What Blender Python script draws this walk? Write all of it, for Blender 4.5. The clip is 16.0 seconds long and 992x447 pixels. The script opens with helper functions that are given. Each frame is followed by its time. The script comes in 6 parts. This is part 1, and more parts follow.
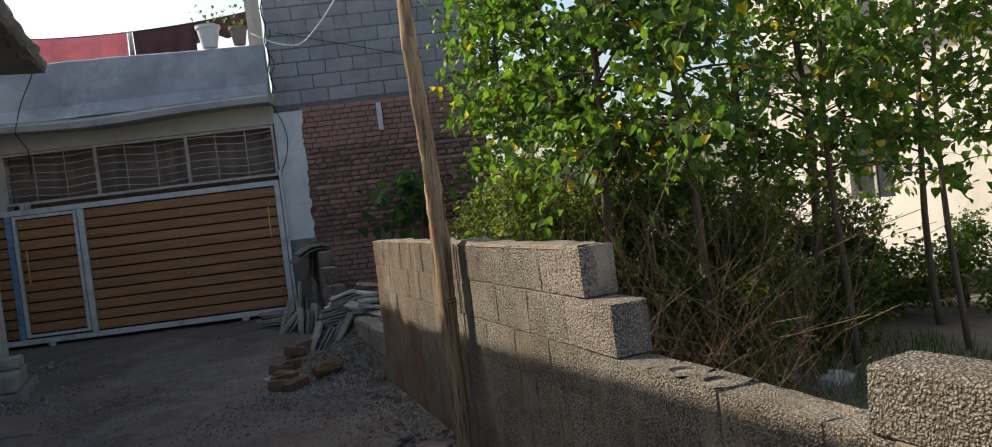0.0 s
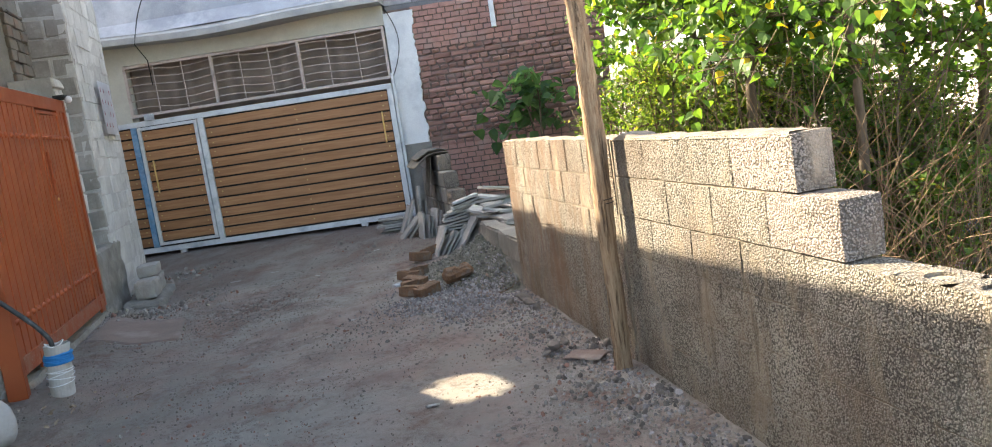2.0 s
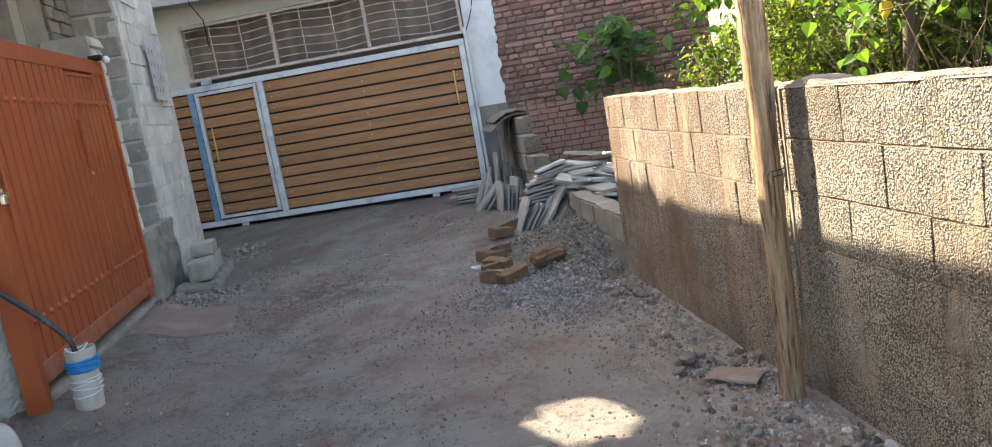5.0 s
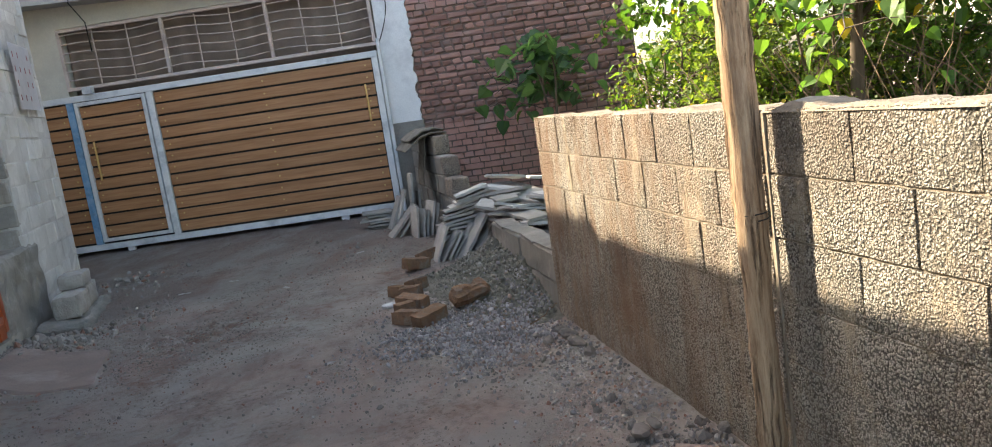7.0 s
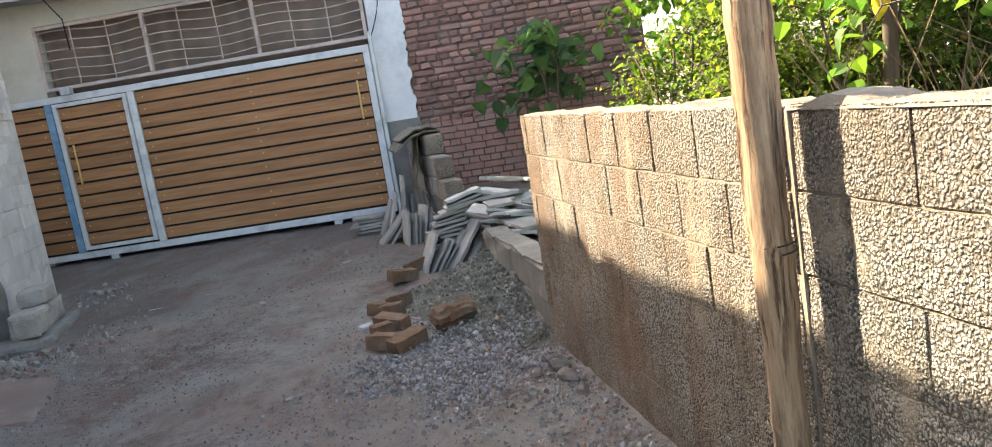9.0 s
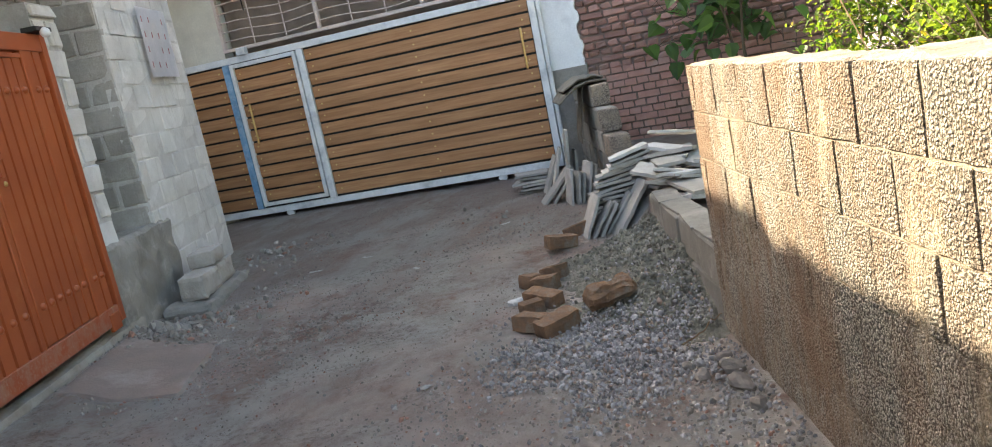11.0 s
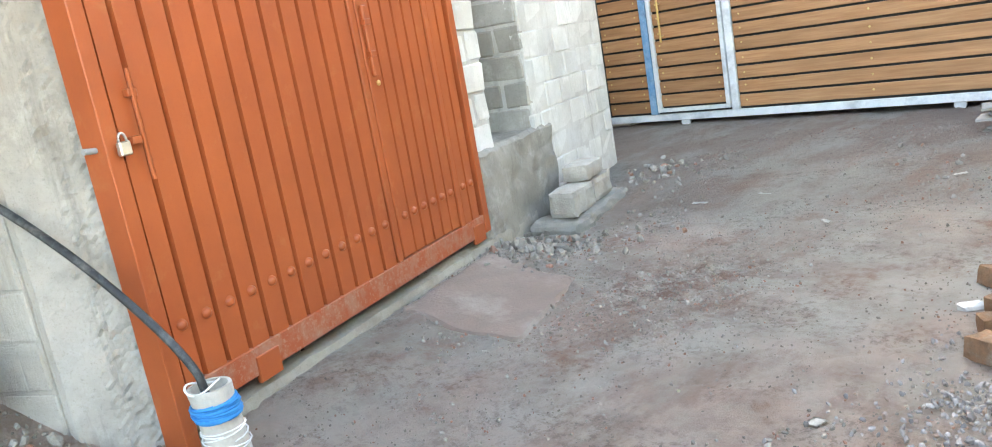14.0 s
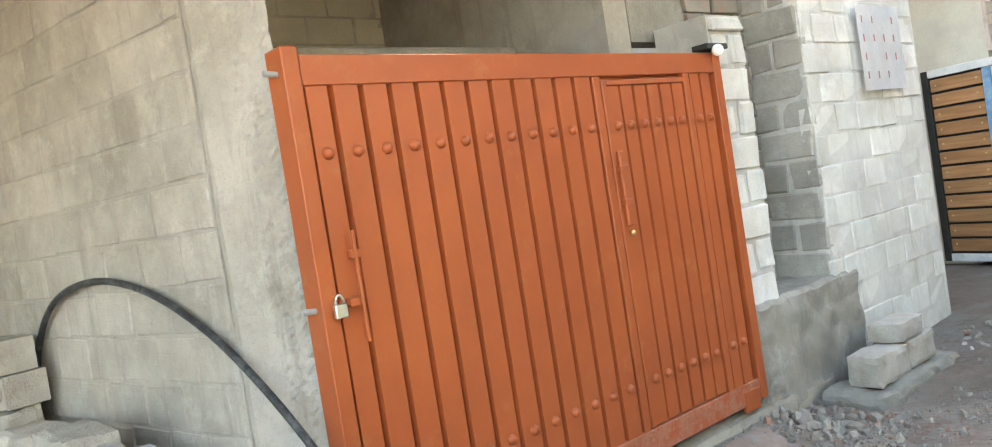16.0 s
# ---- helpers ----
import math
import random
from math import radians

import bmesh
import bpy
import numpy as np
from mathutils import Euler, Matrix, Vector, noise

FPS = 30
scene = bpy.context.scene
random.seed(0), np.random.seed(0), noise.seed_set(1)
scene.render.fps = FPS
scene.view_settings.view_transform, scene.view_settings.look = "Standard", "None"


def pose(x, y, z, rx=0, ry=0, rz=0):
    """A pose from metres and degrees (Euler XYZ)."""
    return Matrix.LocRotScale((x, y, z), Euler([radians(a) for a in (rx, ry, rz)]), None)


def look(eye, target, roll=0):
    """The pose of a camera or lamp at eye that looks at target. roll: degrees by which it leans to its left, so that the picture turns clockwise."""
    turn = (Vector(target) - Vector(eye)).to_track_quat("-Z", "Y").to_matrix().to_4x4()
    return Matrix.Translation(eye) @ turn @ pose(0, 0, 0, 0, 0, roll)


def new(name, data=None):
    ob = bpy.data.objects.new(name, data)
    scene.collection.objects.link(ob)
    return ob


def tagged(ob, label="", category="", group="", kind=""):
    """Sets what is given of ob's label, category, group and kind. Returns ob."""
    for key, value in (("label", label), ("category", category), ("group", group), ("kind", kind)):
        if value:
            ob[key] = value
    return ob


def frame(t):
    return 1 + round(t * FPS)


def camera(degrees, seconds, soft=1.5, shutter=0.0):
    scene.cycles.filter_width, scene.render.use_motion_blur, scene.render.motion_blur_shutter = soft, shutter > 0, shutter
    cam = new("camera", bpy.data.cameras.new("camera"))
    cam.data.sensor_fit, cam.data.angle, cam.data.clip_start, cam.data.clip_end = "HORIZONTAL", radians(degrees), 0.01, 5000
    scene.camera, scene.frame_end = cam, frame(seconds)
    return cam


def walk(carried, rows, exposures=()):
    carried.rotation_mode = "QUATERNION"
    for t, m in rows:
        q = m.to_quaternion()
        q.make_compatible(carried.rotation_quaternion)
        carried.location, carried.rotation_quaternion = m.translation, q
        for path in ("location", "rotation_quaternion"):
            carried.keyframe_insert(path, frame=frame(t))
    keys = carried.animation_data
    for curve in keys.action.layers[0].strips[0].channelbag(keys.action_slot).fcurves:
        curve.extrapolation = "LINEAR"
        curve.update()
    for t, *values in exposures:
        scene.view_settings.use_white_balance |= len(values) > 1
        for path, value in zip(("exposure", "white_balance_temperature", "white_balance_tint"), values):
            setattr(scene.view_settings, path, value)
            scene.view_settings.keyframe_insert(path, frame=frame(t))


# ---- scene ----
cam = camera(62.1, 16.0, soft=1.0)
PATH = [
    (0, (0.173, 0.359, 1.406), (0.128, 2.357, 1.352), -7.0),
    (0.5, (0.14, 0.408, 1.401), (0.052, 2.404, 1.321), -7.5),
    (1, (0.048, 0.498, 1.382), (-0.094, 2.486, 1.208), -7.8),
    (1.5, (-0.078, 0.63, 1.402), (-0.285, 2.61, 1.213), -8.3),
    (2, (-0.157, 0.718, 1.382), (-0.464, 2.678, 1.132), -8.6),
    (2.5, (-0.197, 0.848, 1.366), (-0.567, 2.791, 1.075), -8.8),
    (3, (-0.235, 1.029, 1.385), (-0.725, 2.951, 1.132), -9.5),
    (3.2, (-0.268, 1.047, 1.362), (-0.793, 2.956, 1.081), -9.2),
    (5.3, (-0.547, 1.853, 1.339), (-1.016, 3.772, 1.028), -9.6),
    (5.5, (-0.558, 1.904, 1.325), (-1.026, 3.824, 1.016), -9.2),
    (6, (-0.561, 2.058, 1.324), (-0.975, 3.988, 1.006), -8.9),
    (6.5, (-0.649, 2.252, 1.346), (-1.024, 4.195, 1.054), -8.5),
    (7, (-0.678, 2.413, 1.353), (-0.947, 4.372, 1.05), -8.5),
    (7.5, (-0.65, 2.62, 1.325), (-0.933, 4.574, 1.011), -10.3),
    (8, (-0.591, 2.823, 1.351), (-0.878, 4.779, 1.047), -10.1),
    (8.2, (-0.579, 2.867, 1.347), (-0.865, 4.822, 1.04), -9.6),
    (10.3, (-0.56, 3.419, 1.317), (-1.06, 5.33, 1.005), -9.9),
    (10.5, (-0.533, 3.491, 1.339), (-1.147, 5.37, 1.034), -10.5),
    (11, (-0.543, 3.627, 1.338), (-1.29, 5.447, 0.978), -11.6),
    (11.5, (-0.697, 3.787, 1.333), (-1.656, 5.505, 0.978), -12.0),
    (12, (-0.774, 3.889, 1.353), (-1.806, 5.566, 1.0), -12.0),
    (12.5, (-0.831, 4.031, 1.322), (-1.973, 5.602, 0.846), -11.5),
    (13, (-0.828, 4.241, 1.337), (-2.008, 5.775, 0.833), -9.1),
    (13.5, (-0.899, 4.383, 1.363), (-2.184, 5.839, 0.885), -8.8),
    (14, (-1.021, 4.501, 1.378), (-2.534, 5.738, 0.948), -9.9),
    (14.5, (-1.114, 4.618, 1.385), (-2.769, 5.654, 0.95), -10.1),
    (15, (-1.127, 4.798, 1.368), (-2.911, 5.585, 0.925), -7.3),
    (15.5, (-1.12, 4.942, 1.47), (-2.99, 5.587, 1.176), -8.1),
    (15.7, (-1.156, 4.976, 1.507), (-3.036, 5.622, 1.291), -8.0),
    (16, (-1.16, 5.042, 1.543), (-3.058, 5.669, 1.475), -8.9),
]
EXPOSURES = [
    (0.0, 0.5, 6850, 8), (0.5, 1.15, 6850, 8), (0.8, 1.75, 6950, 7), (1.2, 2.4, 7100, 8), (1.5, 2.75, 7150, 8), (2.0, 2.5, 7250, 9), (2.5, 2.75, 7250, 10), (3.0, 2.4, 7250, 10),
    (5.5, 2.5, 7250, 9), (7.0, 2.25, 7250, 9), (10.5, 2.75, 7450, 9), (11.0, 2.7, 7600, 8), (12.0, 3.2, 7800, 7), (12.5, 3.5, 7900, 6), (13.0, 3.95, 7900, 6), (14.5, 4.1, 8100, 6), (15.0, 4.15, 8100, 6), (15.5, 3.95, 8200, 6), (16.0, 3.75, 8300, 6)]
walk(cam, [(t, look(eye, target, roll)) for t, eye, target, roll in PATH], EXPOSURES)

# ---------------------------------------------------------------- world, sun
SUN_TO = Vector((-0.91, 0.41, 0.0)).normalized()
ELEV = radians(37.0)
sun_dir = Vector((SUN_TO.x * math.cos(ELEV), SUN_TO.y * math.cos(ELEV), math.sin(ELEV)))
world = bpy.data.worlds.new("sky")
scene.world = world
world.use_nodes = True
wn = world.node_tree.nodes
sky = wn.new("ShaderNodeTexSky")
sky.sky_type, sky.sun_disc, sky.sun_elevation = "NISHITA", False, ELEV
sky.sun_rotation = math.atan2(SUN_TO.x, SUN_TO.y)
sky.dust_density = 3.0
world.node_tree.links.new(sky.outputs[0], wn["Background"].inputs[0])
wn["Background"].inputs[1].default_value = 0.15
sun = new("sun", bpy.data.lights.new("sun", "SUN"))
sun.data.energy, sun.data.angle, sun.data.color = 4.3, radians(0.55), (1.0, 0.90, 0.74)
sun.matrix_world = look(sun_dir * 40, (0, 0, 0))


# ---------------------------------------------------------------- materials
class Nodes:
    """Short hand for one node material."""

    def __init__(self, name, rough=0.9, metal=0.0):
        self.mat = bpy.data.materials.new(name)
        self.mat.use_nodes = True
        self.t = self.mat.node_tree
        self.b = self.t.nodes["Principled BSDF"]
        self.b.inputs["Roughness"].default_value = rough
        self.b.inputs["Metallic"].default_value = metal
        self.b.inputs["Specular IOR Level"].default_value = 0.3

    def node(self, kind, **kw):
        n = self.t.nodes.new(kind)
        for k, v in kw.items():
            if k in n.inputs:
                n.inputs[k].default_value = v
        return n

    def link(self, a, b):
        self.t.links.new(a, b)

    def coord(self, scale=(1, 1, 1), world_space=False):
        m = self.node("ShaderNodeMapping")
        m.inputs["Scale"].default_value = scale
        if world_space:
            self.link(self.node("ShaderNodeNewGeometry").outputs["Position"], m.inputs[0])
        else:
            self.link(self.node("ShaderNodeTexCoord").outputs["Object"], m.inputs[0])
        return m.outputs[0]

    def noise(self, vec, scale, detail=4.0, rough=0.6):
        n = self.node("ShaderNodeTexNoise", Scale=scale, Detail=detail, Roughness=rough)
        self.link(vec, n.inputs["Vector"])
        return n.outputs[0]

    def voro(self, vec, scale, feature="F1"):
        n = self.node("ShaderNodeTexVoronoi", Scale=scale)
        n.feature = feature
        self.link(vec, n.inputs["Vector"])
        return n.outputs[0]

    def ramp(self, fac, lo, hi, a=(0, 0, 0), b=(1, 1, 1)):
        r = self.node("ShaderNodeValToRGB")
        e = r.color_ramp.elements
        e[0].position, e[1].position = lo, hi
        e[0].color, e[1].color = (*a, 1), (*b, 1)
        self.link(fac, r.inputs[0])
        return r.outputs[0]

    def mix(self, fac, a, b, kind="MIX"):
        m = self.node("ShaderNodeMix")
        m.data_type, m.blend_type = "RGBA", kind
        for val, i in ((fac, 0), (a, 6), (b, 7)):
            if isinstance(val, (int, float)):
                m.inputs[i].default_value = val
            elif isinstance(val, tuple):
                m.inputs[i].default_value = (*val, 1)
            else:
                self.link(val, m.inputs[i])
        return m.outputs[2]

    def math(self, op, a, b=0.0):
        m = self.node("ShaderNodeMath")
        m.operation = op
        for i, v in enumerate((a, b)):
            if isinstance(v, (int, float)):
                m.inputs[i].default_value = v
            else:
                self.link(v, m.inputs[i])
        return m.outputs[0]

    def random(self):
        return self.node("ShaderNodeObjectInfo").outputs["Random"]

    def island(self):
        return self.node("ShaderNodeNewGeometry").outputs["Random Per Island"]

    def color(self, c):
        if isinstance(c, tuple):
            self.b.inputs["Base Color"].default_value = (*c, 1)
        else:
            self.link(c, self.b.inputs["Base Color"])
        return self

    def bump(self, h, strength=0.5, dist=0.01):
        n = self.node("ShaderNodeBump", Strength=strength, Distance=dist)
        self.link(h, n.inputs["Height"])
        self.link(n.outputs[0], self.b.inputs["Normal"])
        return self

    def gloss(self, fac, lo, hi):
        self.link(self.ramp(fac, 0.2, 0.8, (lo,) * 3, (hi,) * 3), self.b.inputs["Roughness"])
        return self


def mottled(name, c1, c2, scale=6.0, grain=80.0, bump=0.4, dist=0.004, rough=0.9, vary=0.0, metal=0.0, dirt=None, space=False):
    """Two tones in patches and grain, stains, bump; vary shifts whole pieces."""
    n = Nodes(name, rough, metal)
    v = n.coord(world_space=space)
    big = n.noise(v, scale, 5)
    fine = n.noise(v, grain, 3, 0.7)
    c = n.mix(n.ramp(big, 0.35, 0.65), c1, c2)
    c = n.mix(n.ramp(fine, 0.3, 0.7, (0, 0, 0), (0.5, 0.5, 0.5)), c, tuple(x * 0.72 for x in c1))
    if dirt:
        c = n.mix(n.ramp(n.noise(v, scale * 0.45, 6, 0.7), 0.5, 0.72), c, dirt)
    if vary:
        c = n.mix(1.0, c, n.ramp(n.random(), 0.0, 1.0, (1 - vary,) * 3, (1.0,) * 3), "MULTIPLY")
    n.color(c).bump(n.math("ADD", n.math("MULTIPLY", big, 0.6), fine), bump, dist)
    return n.mat


def porous(name, c1, c2, stain, vary=0.15, space=True, rust=None):
    """Open-textured cast concrete: pale crumbs, pores with their inner shade put into the colour, smears of fine
    mortar, brown stains.
    """
    n = Nodes(name, 0.95)
    v = n.coord(world_space=space)
    w = n.node("ShaderNodeVectorMath")
    w.operation = "MULTIPLY_ADD"
    bend = n.node("ShaderNodeTexNoise", Scale=60.0, Detail=2.0)
    n.link(v, bend.inputs["Vector"])
    n.link(bend.outputs["Color"], w.inputs[0])
    w.inputs[1].default_value = (0.014, 0.014, 0.014)
    n.link(v, w.inputs[2])
    wv = w.outputs[0]
    crumbs = n.math("ADD", n.voro(wv, 120.0), n.math("MULTIPLY", n.noise(wv, 190.0, 3, 0.7), 0.55))
    open_ = n.math("MULTIPLY", n.math("SUBTRACT", n.noise(v, 2.6, 5), 0.5), 0.5)
    pit = n.ramp(n.math("ADD", crumbs, open_), 0.66, 0.90, (0, 0, 0), (0.9, 0.9, 0.9))
    skin = n.math("MULTIPLY", n.ramp(n.noise(n.coord((1.5, 1.5, 0.55), space), 3.3, 8, 0.75), 0.52, 0.62), 0.9)
    c = n.mix(n.noise(v, 14.0, 5), c1, c2)
    c = n.mix(n.ramp(n.noise(wv, 130.0, 2), 0.5, 0.75, (0, 0, 0), (0.6, 0.6, 0.6)), c, tuple(min(1, x * 1.45) for x in c2))
    # shade inside the pores is painted into the colour, besides the bump
    c = n.mix(pit, c, tuple(x * 0.28 for x in c1))
    plain = n.mix(n.noise(v, 30.0, 6, 0.75), (c2[0] * 1.05, c2[1] * 0.97, c2[2] * 0.84), (c1[0] * 0.75, c1[1] * 0.69, c1[2] * 0.60))
    c = n.mix(skin, c, plain)
    c = n.mix(n.math("MULTIPLY", n.ramp(n.noise(v, 1.6, 8, 0.76), 0.45, 0.64), 0.58), c, stain)
    c = n.mix(n.math("MULTIPLY", n.ramp(n.noise(n.coord((6.0, 6.0, 0.7), space), 1.8, 6, 0.7), 0.57, 0.68), 0.6), c, tuple(x * 0.55 for x in stain))
    c = n.mix(n.math("MULTIPLY", n.ramp(n.noise(n.coord((1.2, 1.2, 0.9), space), 2.1, 7, 0.75), 0.54, 0.70), 0.4), c, c2)
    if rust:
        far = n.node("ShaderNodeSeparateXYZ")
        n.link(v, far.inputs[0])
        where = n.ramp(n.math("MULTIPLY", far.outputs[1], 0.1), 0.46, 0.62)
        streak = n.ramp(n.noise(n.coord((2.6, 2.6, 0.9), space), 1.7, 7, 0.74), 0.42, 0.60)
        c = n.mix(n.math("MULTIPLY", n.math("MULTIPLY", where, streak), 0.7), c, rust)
    if vary:
        c = n.mix(1.0, c, n.ramp(n.random(), 0, 1, (1 - vary,) * 3, (1, 1, 1)), "MULTIPLY")
    h = n.math("MULTIPLY", n.math("ADD", crumbs, pit), n.math("SUBTRACT", 1.0, n.math("MULTIPLY", skin, 0.85)))
    n.color(c).bump(n.math("MULTIPLY", h, -1.0), 1.0, 0.009)
    return n.mat


def smeared(name, c1, c2, dirt, streak):
    """Wall pieces and their joints under one rubbed coat: patches, runs and grains that cross the joints."""
    n = Nodes(name, 0.94)
    v = n.coord(world_space=True)
    c = n.mix(n.ramp(n.noise(v, 1.7, 7, 0.68), 0.38, 0.64), c1, c2)
    c = n.mix(n.math("MULTIPLY", n.ramp(n.noise(v, 5.5, 7, 0.75), 0.52, 0.68), 0.7), c, dirt)
    c = n.mix(n.math("MULTIPLY", n.ramp(n.noise(n.coord((4.5, 4.5, 0.45), True), 1.9, 6, 0.7), 0.55, 0.70), 0.6), c, streak)
    c = n.mix(n.ramp(n.noise(v, 70, 4, 0.75), 0.55, 0.75, (0, 0, 0), (0.45, 0.45, 0.45)), c, tuple(x * 0.6 for x in c2))
    c = n.mix(1.0, c, n.ramp(n.random(), 0, 1, (0.80,) * 3, (1, 1, 1)), "MULTIPLY")
    h = n.math("ADD", n.noise(v, 16, 7, 0.72), n.math("MULTIPLY", n.noise(v, 120, 4, 0.8), 0.5))
    n.color(c).bump(h, 0.9, 0.012)
    return n.mat


def timber(name, c1, c2, axis, rough=0.5, vary=0.18, grain=40.0, bump=0.15):
    n = Nodes(name, rough)
    s = [1.0, 1.0, 1.0]
    s["xyz".index(axis)] = 0.06
    v = n.coord(tuple(s))
    r = n.random()
    a = n.node("ShaderNodeVectorMath")
    n.link(v, a.inputs[0])
    n.link(r, a.inputs[1])
    sc = n.node("ShaderNodeVectorMath")
    sc.operation = "MULTIPLY_ADD"
    n.link(r, sc.inputs[0])
    sc.inputs[1].default_value = (7, 13, 5)
    n.link(v, sc.inputs[2])
    g = n.noise(sc.outputs[0], grain, 6, 0.65)
    c = n.mix(n.ramp(g, 0.3, 0.7), c1, c2)
    c = n.mix(n.ramp(n.noise(sc.outputs[0], grain * 0.22, 4), 0.45, 0.7, (0, 0, 0), (0.6, 0.6, 0.6)), c, tuple(x * 0.7 for x in c1))
    c = n.mix(1.0, c, n.ramp(r, 0, 1, (1 - vary,) * 3, (1, 1, 1)), "MULTIPLY")
    n.color(c).bump(g, bump, 0.003).gloss(g, rough - 0.1, rough + 0.15)
    return n.mat


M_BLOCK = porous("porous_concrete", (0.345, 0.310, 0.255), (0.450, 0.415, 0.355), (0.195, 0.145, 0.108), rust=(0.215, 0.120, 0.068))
M_BLOCK_END = porous("fresh_concrete", (0.40, 0.34, 0.295), (0.48, 0.415, 0.365), (0.33, 0.26, 0.22))
M_MORTAR = mottled("mortar", (0.31, 0.265, 0.205), (0.22, 0.18, 0.135), 6, 90, 0.8, 0.007, 0.95, dirt=(0.17, 0.12, 0.085), space=True)
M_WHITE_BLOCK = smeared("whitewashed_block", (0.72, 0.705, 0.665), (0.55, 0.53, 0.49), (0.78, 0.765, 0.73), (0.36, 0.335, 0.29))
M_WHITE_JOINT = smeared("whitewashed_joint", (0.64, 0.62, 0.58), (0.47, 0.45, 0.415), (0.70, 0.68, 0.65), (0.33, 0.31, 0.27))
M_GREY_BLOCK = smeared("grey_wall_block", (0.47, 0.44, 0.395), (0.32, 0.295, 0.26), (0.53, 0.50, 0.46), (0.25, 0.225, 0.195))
M_GREY_JOINT = smeared("grey_wall_joint", (0.50, 0.47, 0.425), (0.37, 0.345, 0.31), (0.55, 0.52, 0.48), (0.27, 0.245, 0.215))
M_ROUGH = smeared("rough_render", (0.42, 0.395, 0.36), (0.29, 0.27, 0.24), (0.48, 0.455, 0.42), (0.205, 0.19, 0.165))
M_PLINTH = smeared("rubbed_plinth", (0.31, 0.288, 0.253), (0.215, 0.198, 0.172), (0.42, 0.398, 0.36), (0.15, 0.137, 0.117))
M_SILL = smeared("pale_sill", (0.40, 0.37, 0.315), (0.29, 0.26, 0.22), (0.25, 0.205, 0.17), (0.26, 0.225, 0.185))
M_FAR_BLOCK = mottled("blue_grey_block", (0.42, 0.42, 0.43), (0.34, 0.345, 0.36), 5, 50, 0.5, 0.006, 0.93, 0.15, dirt=(0.24, 0.24, 0.25), space=True)
M_FAR_JOINT = mottled("far_joint", (0.20, 0.20, 0.21), (0.15, 0.15, 0.16), 9, 60, 0.6, 0.006, 0.95, space=True)
M_PLASTER = mottled("grey_plaster", (0.42, 0.43, 0.46), (0.27, 0.28, 0.31), 2.2, 45, 0.5, 0.008, 0.9, dirt=(0.55, 0.55, 0.57), space=True)
M_CREAM = mottled("cream_paint", (0.63, 0.60, 0.52), (0.57, 0.54, 0.465), 3, 50, 0.2, 0.003, 0.8, dirt=(0.46, 0.43, 0.38), space=True)
M_WHITE = mottled("white_distemper", (0.83, 0.84, 0.845), (0.76, 0.77, 0.785), 4, 60, 0.3, 0.004, 0.85, dirt=(0.52, 0.53, 0.55), space=True)
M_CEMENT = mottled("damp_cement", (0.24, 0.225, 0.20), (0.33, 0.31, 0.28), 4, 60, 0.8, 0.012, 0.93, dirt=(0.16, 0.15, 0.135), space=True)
M_SLAB = mottled("slab_concrete", (0.36, 0.355, 0.35), (0.28, 0.28, 0.28), 3, 50, 0.5, 0.006, 0.92, dirt=(0.18, 0.18, 0.18), space=True)
M_SLAB_EDGE = mottled("slab_edge", (0.45, 0.44, 0.42), (0.36, 0.35, 0.34), 3, 50, 0.4, 0.005, 0.9, dirt=(0.26, 0.26, 0.26), space=True)
M_BRICK = mottled("brick", (0.51, 0.28, 0.225), (0.40, 0.222, 0.186), 9, 90, 0.7, 0.006, 0.92, 0.5, dirt=(0.40, 0.29, 0.25), space=True)
M_BRICK_JOINT = mottled("brick_joint", (0.23, 0.165, 0.142), (0.16, 0.12, 0.105), 9, 80, 0.8, 0.008, 0.95, space=True)
M_LOOSE_BRICK = mottled("yellow_brick", (0.33, 0.185, 0.105), (0.19, 0.125, 0.085), 24, 110, 1.0, 0.012, 0.94, 0.5, dirt=(0.33, 0.28, 0.225))
M_SLATE = mottled("grey_slab", (0.43, 0.415, 0.385), (0.32, 0.31, 0.285), 7, 90, 0.7, 0.006, 0.88, 0.45, dirt=(0.50, 0.475, 0.43))
M_PALE_SLATE = mottled("pale_slab", (0.56, 0.555, 0.54), (0.45, 0.445, 0.43), 7, 90, 0.6, 0.005, 0.88, 0.25, dirt=(0.40, 0.385, 0.35))
M_LOW = smeared("old_low_block", (0.27, 0.257, 0.23), (0.195, 0.185, 0.165), (0.36, 0.335, 0.30), (0.165, 0.145, 0.12))
M_WOOD = timber("varnished_planks", (0.345, 0.165, 0.077), (0.52, 0.285, 0.146), "x", 0.38)


def split_log():
    """Weathered split timber: pale tan fibres, dark cracks along the grain, bark-brown sides."""
    n = Nodes("weathered_pole", 0.92)
    v = n.coord((1.0, 1.0, 0.07))
    g = n.noise(v, 70, 7, 0.72)
    crack = n.ramp(n.noise(v, 34, 5, 0.7), 0.36, 0.46, (1, 1, 1), (0, 0, 0))
    c = n.mix(n.ramp(g, 0.34, 0.64), (0.24, 0.145, 0.085), (0.50, 0.365, 0.235))
    c = n.mix(n.math("MULTIPLY", n.ramp(n.noise(n.coord((1, 1, 0.25)), 9, 6, 0.7), 0.50, 0.66), 0.65), c, (0.20, 0.115, 0.068))
    c = n.mix(n.math("MULTIPLY", crack, 0.8), c, (0.055, 0.032, 0.02))
    n.color(c).bump(n.math("SUBTRACT", g, crack), 1.0, 0.008)
    return n.mat


